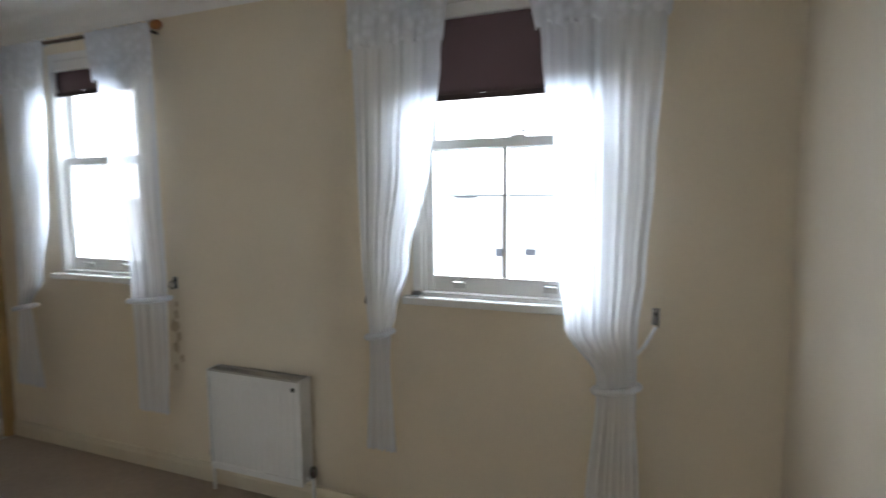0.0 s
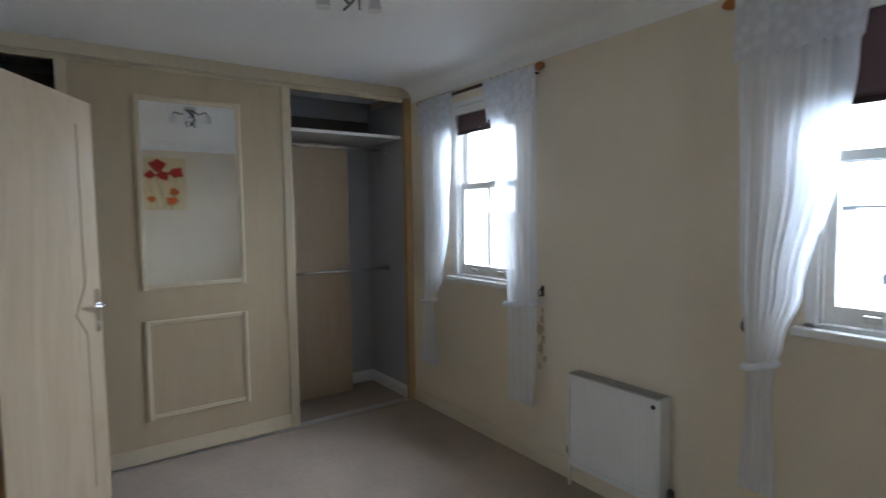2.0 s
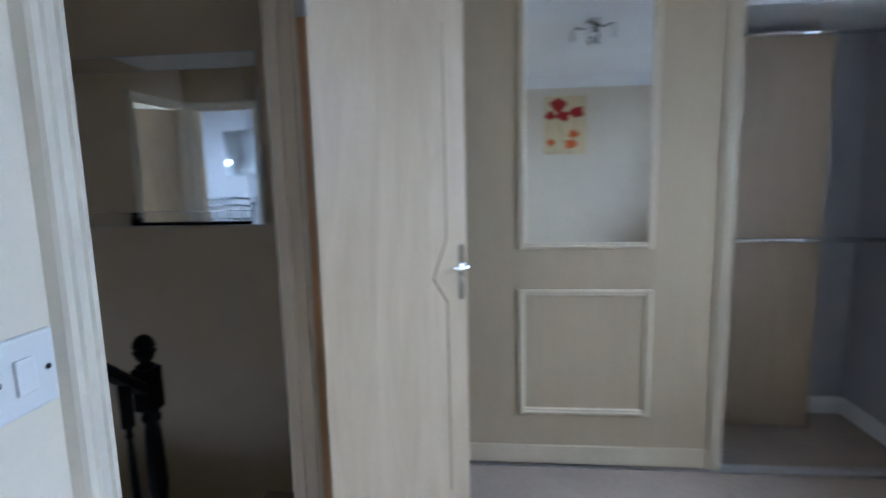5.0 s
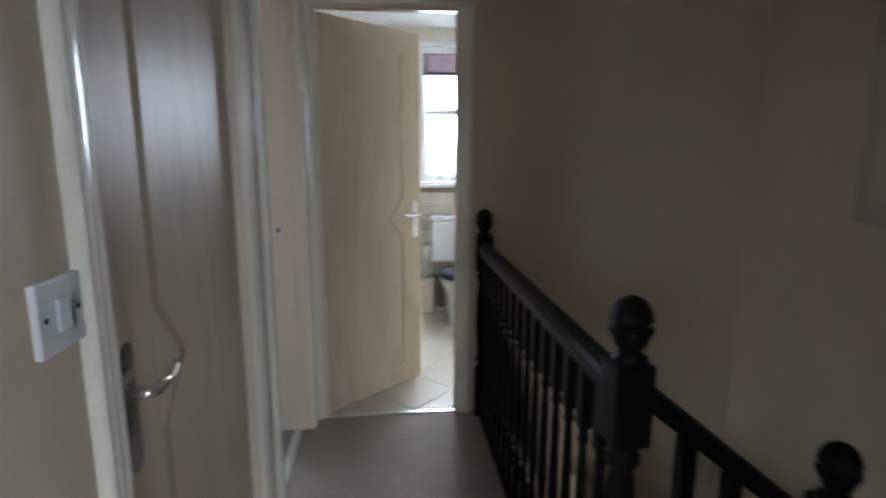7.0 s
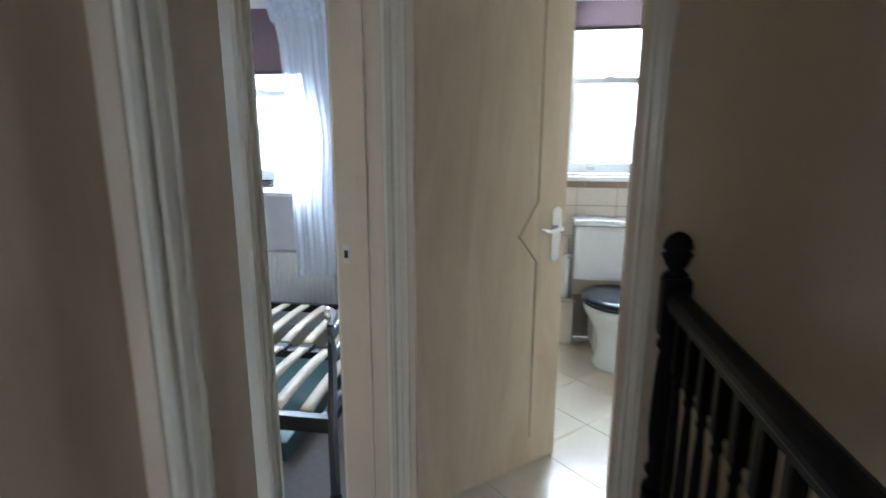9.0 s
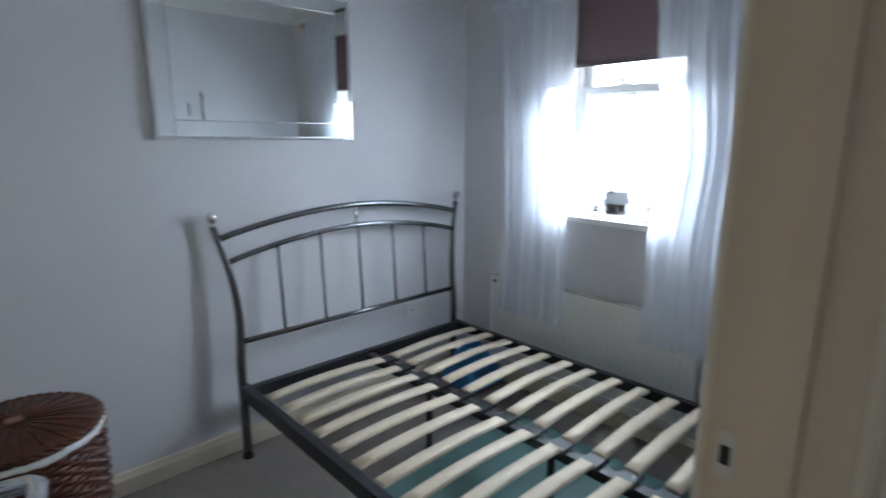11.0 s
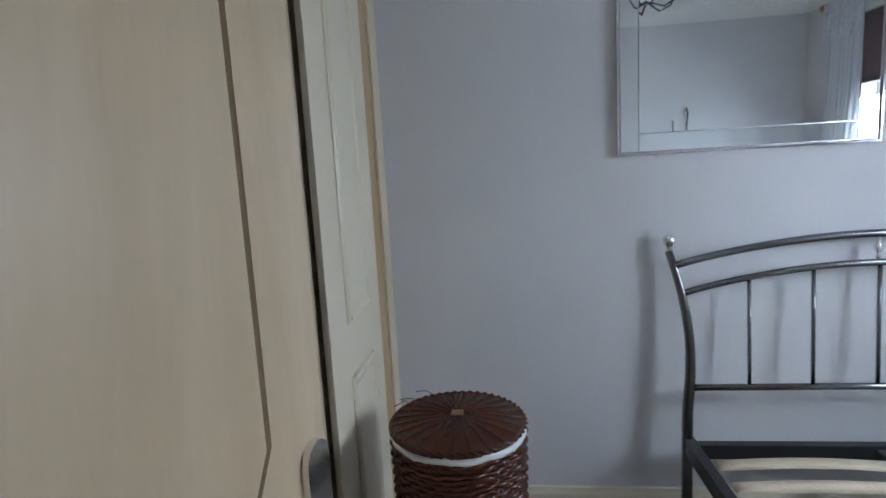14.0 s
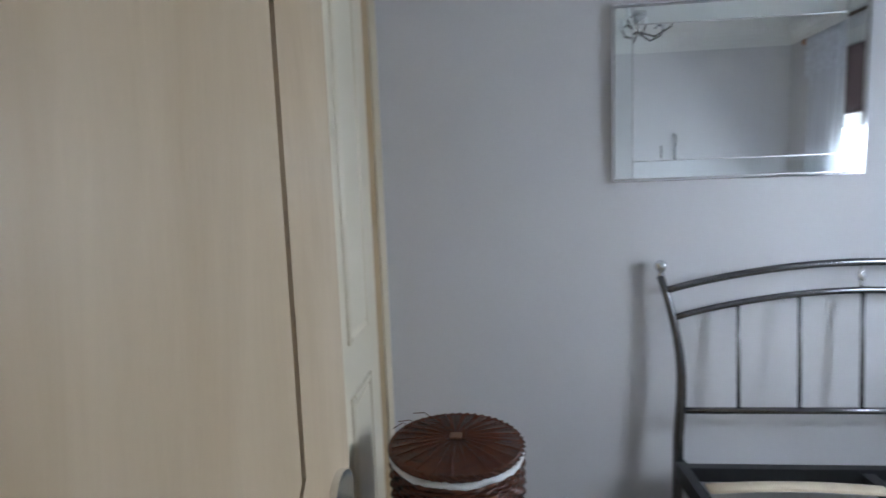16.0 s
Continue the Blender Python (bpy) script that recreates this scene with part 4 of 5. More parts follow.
sweep(bm, SKIRT, (-0.628, 1.811, 0.002), (-0.05, 1.811, 0.002), (0, -1, 0), (0, 0, 1))
sweep(bm, SKIRT, (-0.631, 1.54, 0.002), (-0.631, 1.80, 0.002), (1, 0, 0), (0, 0, 1))
part("inner_skirting", bm, M_WHITE, robe, "white skirting inside the open bay")
# Dark sheet stands in for the shade in the open end.
part("bay_shade", one_box(-0.46, -0.43, -0.565, 0.2, 0.01, 2.26), M_ROBE_SHADE, robe, "dark board painting the shade inside the open end")
for z in (1.93, 1.0):
    bm = bmesh.new()
    tube(bm, [(-0.30, 0.90, z), (-0.30, 1.81, z)], 0.0125, 12)
    tube(bm, [(-0.30, 1.796, z), (-0.30, 1.812, z)], 0.026, 14)
    part("hanging_rail", bm, M_CHROME, robe, "chrome hanging rail")

slider = thing("sliding_door", "limed oak sliding wardrobe door with a framed mirror", "wardrobe door", pose(XW, 0, 0))
part("panel", one_box(-0.020, 0.0, -0.26, 0.865, 0.012, 2.257), M_ROBE, slider)
part("stile", one_box(-0.024, 0.012, 0.866, 0.925, 0.012, 2.257, 0.004), M_ROBE_TRIM, slider, "cream grooved stile")
bm = bmesh.new()
for y in (0.882, 0.896, 0.910):
    box(bm, 0.012, 0.016, y - 0.0035, y + 0.0035, 0.03, 2.22, 0.001)
part("stile_bead", bm, M_ROBE_TRIM, slider)
part("stile", one_box(-0.024, 0.010, -0.31, -0.261, 0.012, 2.257, 0.004), M_ROBE_TRIM, slider)
part("bottom_rail", one_box(0.0005, 0.008, -0.26, 0.865, 0.02, 0.105, 0.002), M_ROBE_TRIM, slider, "cream bottom rail")
bm = bmesh.new()
frame_moulding(bm, 0.034, 0.607, 1.012, 2.113, 0.0)
part("mirror_frame", bm, M_ROBE_TRIM, slider, "cream moulded mirror frame")
part("mirror_glass", one_box(0.0005, 0.004, 0.064, 0.577, 1.042, 2.083), M_MIRROR, slider, "clear silvered mirror")
bm = bmesh.new()
frame_moulding(bm, 0.034, 0.608, 0.256, 0.834, 0.0)
part("panel_moulding", bm, M_ROBE_TRIM, slider, "cream moulded rectangle")

# ceiling light with spread arms
def spot_cluster(name, x, y, z, arms, label, reach=0.14):
    cl = thing(name, label, "ceiling light", pose(x, y, z))
    bm = bmesh.new()
    lathe(bm, [(0.036, -0.03), (0.046, -0.024), (0.048, 0.0)], n=24)
    part("ceiling_rose", bm, M_CHROME, cl)
    for i in range(arms):
        a = 2 * math.pi * i / arms + 0.4
        c, s = math.cos(a), math.sin(a)
        bm = bmesh.new()
        tube(bm, [(0.02 * c, 0.02 * s, -0.028), (0.07 * c, 0.07 * s, -0.055), (0.12 * c, 0.12 * s, -0.035), (reach * c, reach * s, -0.06)], 0.006, 8)
        arm = part("arm", bm, M_GUN, cl)
        bm = bmesh.new()
        lathe(bm, [(0.012, 0.03), (0.018, 0.02), (0.024, -0.01), (0.030, -0.04), (0.031, -0.044), (0.025, -0.036)][::-1], reach * c, reach * s, -0.085, 16)
        part("shade", bm, M_BULB, arm, "frosted glass shade")
    bm = bmesh.new()
    for i in range(3):
        a = 2 * math.pi * i / 3
        tube(bm, [(0.035 * math.cos(a + 0.9 * k), 0.035 * math.sin(a + 0.9 * k), -0.04 - 0.03 * k) for k in range(5)], 0.005, 8)
    part("scroll", bm, M_GUN, cl, "curled chrome centre")
    return cl


spot_cluster("ceiling_light", -1.52, 0.61, Z_A, 4, "chrome ceiling light with four frosted shades")

# poppy picture on the east wall, seen in the wardrobe mirror
pic = thing("canvas_picture", "square canvas picture of red poppies on cream", "picture", pose(0.85, 0.72, 1.84, 0, 0, -90))
bm = bmesh.new()
box(bm, -0.235, 0.235, -0.03, -0.001, -0.32, 0.32, 0.004)
part("canvas", bm, M_CANVAS, pic)
for i, (qx, pz, r, mt) in enumerate(((-0.08, 0.22, 0.088, M_POPPY), (-0.02, 0.10, 0.068, M_POPPY), (0.13, 0.14, 0.076, M_POPPY), (-0.165, 0.11, 0.058, M_POPPY),
                                     (0.09, -0.10, 0.055, M_POPPY2), (0.06, -0.21, 0.065, M_POPPY2), (-0.16, -0.19, 0.045, M_POPPY2))):
    px = -qx
    bm = bmesh.new()
    plate(bm, [(px + r * (1 + 0.22 * math.sin(3 * a + i)) * math.cos(a), pz + 0.8 * r * (1 + 0.18 * math.cos(4 * a + 2 * i)) * math.sin(a))
               for a in (2 * math.pi * k / 22 for k in range(22))], 0.0302, 0.0325)
    for v in bm.verts:
        v.co = Vector((v.co.x, -v.co.z, v.co.y))
    part("poppy", bm, mt, pic)
    bm = bmesh.new()
    tube(bm, [(px, -0.0305, pz - r * 0.6), (px + 0.02, -0.0305, pz - 0.12), (px * 0.6, -0.0305, max(-0.31, pz - 0.4))], 0.0022, 6)
    part("stem", bm, M_STEM, pic)

# ---------------------------------------------------------------- landing
XR, YN1, YN3 = -2.197, -1.47, -3.085


def newel(name, x, y, z, top, label, half=False):
    nw = thing(name, label, "newel post", pose(x, y, z), "newel posts")
    s = 0.041
    y0 = -s if not half else -0.014
    bm = bmesh.new()
    box(bm, -s, s, y0, s, top - 0.31, top - 0.135, 0.008)
    part("upper_block", bm, M_BLACKWOOD, nw)
    bm = bmesh.new()
    box(bm, -s, s, y0, s, 0.0, 0.24, 0.005)
    part("lower_block", bm, M_BLACKWOOD, nw)
    t = top - 0.31
    sy = 1.0 if not half else 0.5
    bm = bmesh.new()
    L = t - 0.24
    lathe(bm, [(0.038, 0), (0.040, 0.015), (0.028, 0.03), (0.026, 0.04), (0.038, 0.06), (0.038, 0.075), (0.026, 0.09), (0.030, 0.14), (0.037, 0.2),
               (0.036, L * 0.55), (0.030, L - 0.09), (0.025, L - 0.06), (0.036, L - 0.045), (0.036, L - 0.03), (0.028, L - 0.018), (0.039, L)], 0, 0, 0.24, 20, 1, sy)
    part("turned_shaft", bm, M_BLACKWOOD, nw)
    bm = bmesh.new()
    lathe(bm, [(0.036, 0), (0.038, 0.008), (0.024, 0.018), (0.022, 0.026), (0.031, 0.034), (0.039, 0.054), (0.045, 0.066), (0.045, 0.071),
               (0.036, 0.075), (0.036, 0.081), (0.043, 0.085), (0.043, 0.093), (0.038, 0.109), (0.028, 0.124), (0.013, 0.133), (0.003, 0.136)], 0, 0, top - 0.135, 24, 1, sy)
    part("finial", bm, M_BLACKWOOD, nw, "turned black acorn finial")
    return nw


newel("newel_post", XR, YN1, 0, 1.082, "black stained turned newel post at the stair head")
newel("newel_post", -2.69, -1.46, -0.34, 1.082, "black stained turned newel post on the stairs")
newel("newel_post", XR + 0.004, YN3, 0, 1.082, "black stained half newel against the bathroom wall", True)

RAIL = [(-0.029, 0), (-0.029, 0.014), (-0.034, 0.022), (-0.034, 0.036), (-0.026, 0.050), (-0.010, 0.058), (0.010, 0.058), (0.026, 0.050), (0.034, 0.036), (0.034, 0.022), (0.029, 0.014), (0.029, 0)]
ban = thing("banister", "black stained landing banister with turned spindles", "banister", pose(XR, 0, 0))
bm = bmesh.new()
sweep(bm, RAIL, (0, YN1 - 0.041, 0.855), (0, YN3 + 0.041, 0.855), (1, 0, 0), (0, 0, 1))
part("handrail", bm, M_BLACKWOOD, ban)
bm = bmesh.new()
box(bm, -0.03, 0.03, YN3 + 0.04, YN1 - 0.041, 0.0, 0.028, 0.003)
part("base_rail", bm, M_BLACKWOOD, ban)


def spindle_mesh(height):
    bm = bmesh.new()
    box(bm, -0.017, 0.017, -0.017, 0.017, 0.0, 0.14, 0.002)
    box(bm, -0.017, 0.017, -0.017, 0.017, height - 0.17, height, 0.002)
    L = height - 0.31
    lathe(bm, [(0.016, 0), (0.010, 0.012), (0.016, 0.025), (0.012, 0.04), (0.010, 0.06), (0.015, 0.12), (0.0165, 0.17), (0.013, L - 0.12), (0.010, L - 0.05),
               (0.016, L - 0.035), (0.011, L - 0.018), (0.016, L)], 0, 0, 0.14, 12)
    bmesh.ops.recalc_face_normals(bm, faces=bm.faces)
    me = bpy.data.meshes.new("spindle")
    bm.to_mesh(me)
    bm.free()
    me.materials.append(M_BLACKWOOD)
    return me


sp = spindle_mesh(0.83)
n = 14
for i in range(n):
    y = YN1 - 0.041 - (YN1 - YN3 - 0.082) * (i + 0.6) / (n + 0.2)
    ob = new("spindle", sp)
    ob.parent = ban
    ob.matrix_basis = pose(0, y, 0.027)
ban2 = thing("stair_banister", "black stained sloping banister down the stairs", "banister", pose(0, -1.465, 0))
bm = bmesh.new()
sweep(bm, RAIL, (-2.238, 0, 0.845), (-2.648, 0, 0.512), (0, 1, 0), (0, 0, 1))
part("handrail", bm, M_BLACKWOOD, ban2)
bm = bmesh.new()
sweep(bm, [(-0.03, -0.2), (0.03, -0.2), (0.03, 0.03), (-0.03, 0.03)], (-2.238, 0, 0.03), (-2.648, 0, -0.30), (0, 1, 0), (0, 0, 1))
part("stair_string", bm, M_BLACKWOOD, ban2)
for x in (-2.335, -2.445, -2.565):
    ob = new("spindle", sp)
    ob.parent = ban2
    zz = 0.845 - 0.333 * (-2.238 - x) / 0.41
    ob.matrix_basis = pose(x, 0, zz - 0.825)

stair = tagged(new("stairs"), "carpeted stairs turning down from the landing", "stairs", kind="structure")
for i, (x0, x1, y0, y1, z) in enumerate([(-2.445, -2.20, -1.44, -0.641, -0.17), (-2.69, -2.445, -1.44, -0.641, -0.34), (-3.60, -2.69, -1.44, -0.641, -0.51)]
                                        + [(-3.60, -2.73, -1.44 - 0.235 * (k + 1), -1.44 - 0.235 * k, -0.68 - 0.17 * k) for k in range(7)]):
    bm = bmesh.new()
    box(bm, x0, x1 + (0.015 if i < 2 else 0), y0, y1, z - 0.19, z, 0.008)
    part("step", bm, M_CARPET_L, stair)
part("apron", one_box(-2.225, -2.202, -3.10, -1.44, -0.26, 0.0), M_BLACKWOOD, stair, "dark apron under the banister")
part("well_lining", one_box(-2.72, -2.66, -3.10, -1.50, -2.4, -0.3), M_LANDING, stair, "cream wall under the stair edge")
part("lower_floor", one_box(-3.60, -2.2, -3.10, -0.641, -2.5, -2.4), M_CARPET_L, stair)
part("landing_underside", one_box(-2.66, -2.226, -3.10, -1.50, -0.5, -0.45), M_LANDING, stair, "cream slope boxing in the stairwell")


# bevelled wall mirrors
def bevel_mirror(name, m, w, h, band, label, rise=0.005):
    mi = thing(name, label, "mirror", m)
    bm = bmesh.new()
    box(bm, -w / 2, w / 2, -0.016, -0.001, 0, h, 0.002)
    part("backing", bm, M_STEEL, mi, "silver edged backing")
    part("glass", one_box(-w / 2 + band, w / 2 - band, -0.019, -0.0165, band, h - band), M_MIRROR, mi)
    for nm, x0, x1, z0, z1, tip in (("bevel_strip", -w / 2 + 0.006, -w / 2 + band - 0.004, 0.006, h - 0.006, (1, 0)), ("bevel_strip", w / 2 - band + 0.004, w / 2 - 0.006, 0.006, h - 0.006, (-1, 0)),
                                    ("bevel_strip", -w / 2 + band, w / 2 - band, 0.006, band - 0.004, (0, 1)), ("bevel_strip", -w / 2 + band, w / 2 - band, h - band + 0.004, h - 0.006, (0, -1))):
        bm = bmesh.new()
        lo, hi = 0.0175, 0.0175 + rise
        vs = []
        for x, z in ((x0, z0), (x1, z0), (x1, z1), (x0, z1)):
            if tip[0]:
                e = (x == x1) if tip[0] > 0 else (x == x0)
            else:
                e = (z == z1) if tip[1] > 0 else (z == z0)
            vs.append((x, -(hi if e else lo), z))
        fa = [bm.verts.new(v) for v in vs]
        fb = [bm.verts.new((v[0], -0.0165, v[2])) for v in vs]
        bm.faces.new(fa)
        bm.faces.new(fb)
        for k in range(4):
            bm.faces.new((fa[k], fa[(k + 1) % 4], fb[(k + 1) % 4], fb[k]))
        part(nm, bm, M_BEVELMIRROR, mi, "bevelled mirror border")
    return mi


bevel_mirror("landing_mirror", pose(-3.60, -1.885, 1.085, 0, 0, 90), 1.14, 0.925, 0.085, "large frameless mirror with bright slanted borders", 0.002)
bed_mirror = bevel_mirror("bedroom_mirror", pose(0.80, -3.373, 1.366, 0, 0, -90), 0.84, 0.605, 0.068, "silver edged mirror with slanted borders above the bed", 0.0025)
for x0, x1, z0, z1 in ((-0.427, -0.4205, -0.007, 0.612), (0.4205, 0.427, -0.007, 0.612), (-0.42, 0.42, -0.007, -0.0005), (-0.42, 0.42, 0.6055, 0.612)):
    part("mirror_edge", one_box(x0, x1, -0.024, -0.0005, z0, z1, 0.0015), M_CHROME, bed_mirror, "thin polished silver edge")

# ---------------------------------------------------------------- bathroom
def toilet():
    to = thing("toilet", "white ceramic toilet with a dark blue lid", "toilet", pose(-2.30, -5.0, 0))
    bm = bmesh.new()
    box(bm, -0.23, 0.23, 0.01, 0.20, 0.45, 0.80, 0.03)
    cist = part("cistern", bm, M_CERAMIC, to)
    bm = bmesh.new()
    box(bm, -0.24, 0.24, 0.005, 0.21, 0.802, 0.838, 0.012)
    part("cistern_lid", bm, M_CERAMIC, cist)
    bm = bmesh.new()
    lathe(bm, [(0.02, 0.838), (0.02, 0.846), (0.012, 0.85)], 0, 0.11, 0, 14)
    part("flush_button", bm, M_CHROME, cist)
    bm = bmesh.new()
    lathe(bm, [(0.11, 0.0), (0.115, 0.02), (0.10, 0.06), (0.095, 0.15), (0.13, 0.26), (0.175, 0.34), (0.185, 0.385), (0.17, 0.39)], 0, 0.42, 0, 28, 1.0, 1.25)
    box(bm, -0.10, 0.10, 0.02, 0.33, 0.02, 0.36, 0.03)
    part("bowl", bm, M_CERAMIC, to)
    bm = bmesh.new()
    lathe(bm, [(0.185, 0.392), (0.195, 0.398), (0.195, 0.41), (0.185, 0.414)], 0, 0.42, 0, 28, 1.0, 1.22)
    part("seat", bm, M_SEAT, to)
    bm = bmesh.new()
    lathe(bm, [(0.187, 0.4145), (0.193, 0.42), (0.188, 0.432), (0.16, 0.44), (0.01, 0.442)], 0, 0.42, 0, 28, 1.0, 1.22)
    part("lid", bm, M_SEAT, to, "dark blue closed lid")
    return to


toilet()
bm = bmesh.new()
box(bm, -2.10, -1.33, -5.0, -4.855, 0, 0.295)
ledge = setting("pipe_ledge", bm, M_GROUT, "tiled pipe boxing below the window", "ledge")
for k in range(3):
    x1 = -1.34 - 0.25 * k
    bm = bmesh.new()
    box(bm, x1 - 0.246, x1, -4.856, -4.848, 0.004, 0.290, 0.002)
    part("tile", bm, M_WALLTILE, ledge)
    bm = bmesh.new()
    box(bm, x1 - 0.246, x1, -4.998, -4.85, 0.2955, 0.303, 0.002)
    part("tile", bm, M_WALLTILE, ledge)
wt = setting("wall_tiling", one_box(-2.98, -1.335, -4.9995, -4.994, 0.004, 1.02), M_GROUT, "beige wall tiles behind the toilet", "tiles")
for j in range(4):
    for k in range(6):
        x1 = -1.34 - 0.25 * k
        z0 = 0.305 + 0.2 * j
        bm = bmesh.new()
        box(bm, x1 - 0.246, x1, -4.995, -4.988, z0, min(z0 + 0.196, 1.018), 0.0015)
        part("tile", bm, M_WALLTILE, wt)
for k in range(8):
    x1 = -1.34 - 0.2 * k
    bm = bmesh.new()
    box(bm, x1 - 0.197, x1, -4.9985, -4.986, 1.02, 1.075, 0.002)
    part("border_tile", bm, M_BORDER, wt, "brown patterned border tile")
for x0, x1 in ((-1.977, -1.70), (-1.697, -1.45)):
    for j in range(4):
        bm = bmesh.new()
        box(bm, x0 + 0.002, x1, -4.9985, -4.99, 1.08 + 0.3 * j, 1.08 + 0.3 * j + 0.296, 0.0015)
        part("tile", bm, M_WALLTILE, wt)

br = thing("toilet_brush", "brushed steel toilet brush holder on the ledge", "toilet brush", pose(-2.035, -4.925, 0.303))
bm = bmesh.new()
lathe(bm, [(0.045, 0), (0.048, 0.004), (0.048, 0.27), (0.045, 0.275)], n=24)
part("holder", bm, M_STEEL, br)
bm = bmesh.new()
lathe(bm, [(0.05, 0.2755), (0.05, 0.287), (0.012, 0.292), (0.007, 0.30), (0.007, 0.38), (0.010, 0.385), (0.006, 0.395)], n=20)
part("brush_handle", bm, M_CHROME, br)

# diagonal floor tiles, cut along the walls
TILE = 0.335


def cut(poly, axis, limit, keep):
    """The part of a flat outline on one side of a line x or y = limit; keep is +1 or -1."""
    out = []
    for p, q in zip(poly, poly[1:] + poly[:1]):
        dp, dq = keep * (p[axis] - limit), keep * (q[axis] - limit)
        if dp >= 0:
            out.append(p)
        if dp * dq < 0:
            t = dp / (dp - dq)
            out.append((p[0] + t * (q[0] - p[0]), p[1] + t * (q[1] - p[1])))
    return out


c45 = math.cos(math.pi / 4)
for i in range(-9, 10):
    for j in range(-9, 10):
        cx = -1.843 + c45 * TILE * (i - j)
        cy = -3.145 + c45 * TILE * (i + j + 1)
        d = c45 * (TILE - 0.004)
        outline = [(cx + d, cy), (cx, cy + d), (cx - d, cy), (cx, cy - d)]
        for axis, limit, keep in ((0, -2.995, 1), (0, -1.335, -1), (1, -4.995, 1), (1, -3.14, -1)):
            outline = cut(outline, axis, limit, keep) if outline else outline
        if len(outline) > 2:
            bm = bmesh.new()
            plate(bm, outline, -0.0065, 0.0)
            part("tile", bm, M_TILE, floor_bath)


# ---------------------------------------------------------------- back bedroom
bed = thing("bed_frame", "bare double bed frame with gunmetal headboard and birch slats", "bed")
XH, XF, YL, YR = 0.712, -1.075, -3.168, -4.412
YM = (YL + YR) / 2


def bed_end(x, z_ball, z_low, lean, spind, low_label):
    for y, o in ((YL, 1), (YR, -1)):
        bm = bmesh.new()
        pts, rs = [], []
        for k in range(15):
            v = k / 14
            z = z_ball * 0.965 * v
            c = max(0.0, (v - 0.45) / 0.55)
            pts.append((x + lean * c * c, y + o * (0.055 * c * c - 0.018 * math.sin(math.pi * c)), z))
            rs.append(0.019 - 0.006 * c)
        tube(bm, pts, rs, 14)
        post = part("post", bm, M_GUN, bed, "curved gunmetal bed post")
        bm = bmesh.new()
        px, py, pz = pts[-1]
        lathe(bm, [(0.011, 0), (0.014, 0.004), (0.008, 0.012), (0.016, 0.020), (0.022, 0.034), (0.021, 0.046), (0.013, 0.056), (0.003, 0.060)], px, py, pz, 18)
        part("ball_finial", bm, M_CHROME, post, "polished ball finial")
        bm = bmesh.new()
        lathe(bm, [(0.023, 0), (0.024, 0.012), (0.02, 0.02)], x, y, 0, 14)
        part("foot_cap", bm, M_BLACKMETAL, post)

    def arch(z_end, rise, r, nm):
        bm = bmesh.new()
        pts = []
        for k in range(25):
            u = k / 24
            c = max(0.0, (z_end / (z_ball * 0.965) - 0.45) / 0.55)
            off = 0.055 * c * c - 0.018 * math.sin(math.pi * c)
            pts.append((x + lean * c * c, YL + off + (YR - YL - 2 * off) * u, z_end + rise * max(0.0, math.sin(math.pi * u)) ** 0.85))
        tube(bm, pts, r, 12)
        part(nm, bm, M_GUN, bed)
        return pts

    top = arch(z_ball - 0.090, 0.090, 0.0135, "top_rail")
    mid = arch(z_ball - 0.188, 0.091, 0.012, "middle_rail")
    bm = bmesh.new()
    tube(bm, [(x, YL, z_low), (x, YR, z_low)], 0.012, 12)
    part("lower_rail", bm, M_GUN, bed)
    for i in range(spind):
        u = (i + 1) / (spind + 1)
        y = YL + (YR - YL) * u
        k = u * 24
        a, b = mid[int(k)], mid[min(24, int(k) + 1)]
        zt = a[2] + (b[2] - a[2]) * (k - int(k))
        bm = bmesh.new()
        tube(bm, [(x, y, z_low), (a[0], y, zt)], 0.0068, 8)
        part("bed_spindle", bm, M_GUN, bed)
    bm = bmesh.new()
    lathe(bm, [(0.004, 0), (0.009, 0.012), (0.005, 0.022), (0.010, 0.032), (0.015, 0.044), (0.010, 0.056), (0.005, 0.066), (0.009, 0.076), (0.004, 0.088), (0.003, 0.112)], top[12][0], YM, mid[12][2] + 0.004, 14)
    part("ornament", bm, M_CHROME, bed, "chrome turned ornament")


bed_end(XH, 1.055, 0.53, 0.045, 5, "headboard")
bed_end(XF, 0.752, 0.36, -0.03, 5, "footboard")
for y in (YL, YR):
    bm = bmesh.new()
    s = 1 if y == YL else -1
    sweep(bm, [(0, 0), (0.004, 0), (0.004, 0.056), (0.034, 0.056), (0.034, 0.060), (0, 0.060)], (XF, y + s * 0.012, 0.283), (XH, y + s * 0.012, 0.283), (0, -s, 0), (0, 0, 1))
    part("side_rail", bm, M_BLACKMETAL, bed, "black steel side rail")
for x in (XF + 0.03, XH - 0.03):
    part("cross_rail", one_box(x - 0.018, x + 0.018, YR + 0.01, YL - 0.01, 0.283, 0.335, 0.003), M_BLACKMETAL, bed)
part("centre_rail", one_box(XF + 0.04, XH - 0.04, YM - 0.022, YM + 0.022, 0.285, 0.322, 0.003), M_BLACKMETAL, bed, "black steel centre rail")
for x in (0.22, -0.43):
    bm = bmesh.new()
    tube(bm, [(x, YM, 0.0), (x, YM, 0.286)], 0.013, 10)
    lathe(bm, [(0.02, 0), (0.02, 0.012), (0.014, 0.016)], x, YM, 0, 12)
    part("support_leg", bm, M_BLACKMETAL, bed)


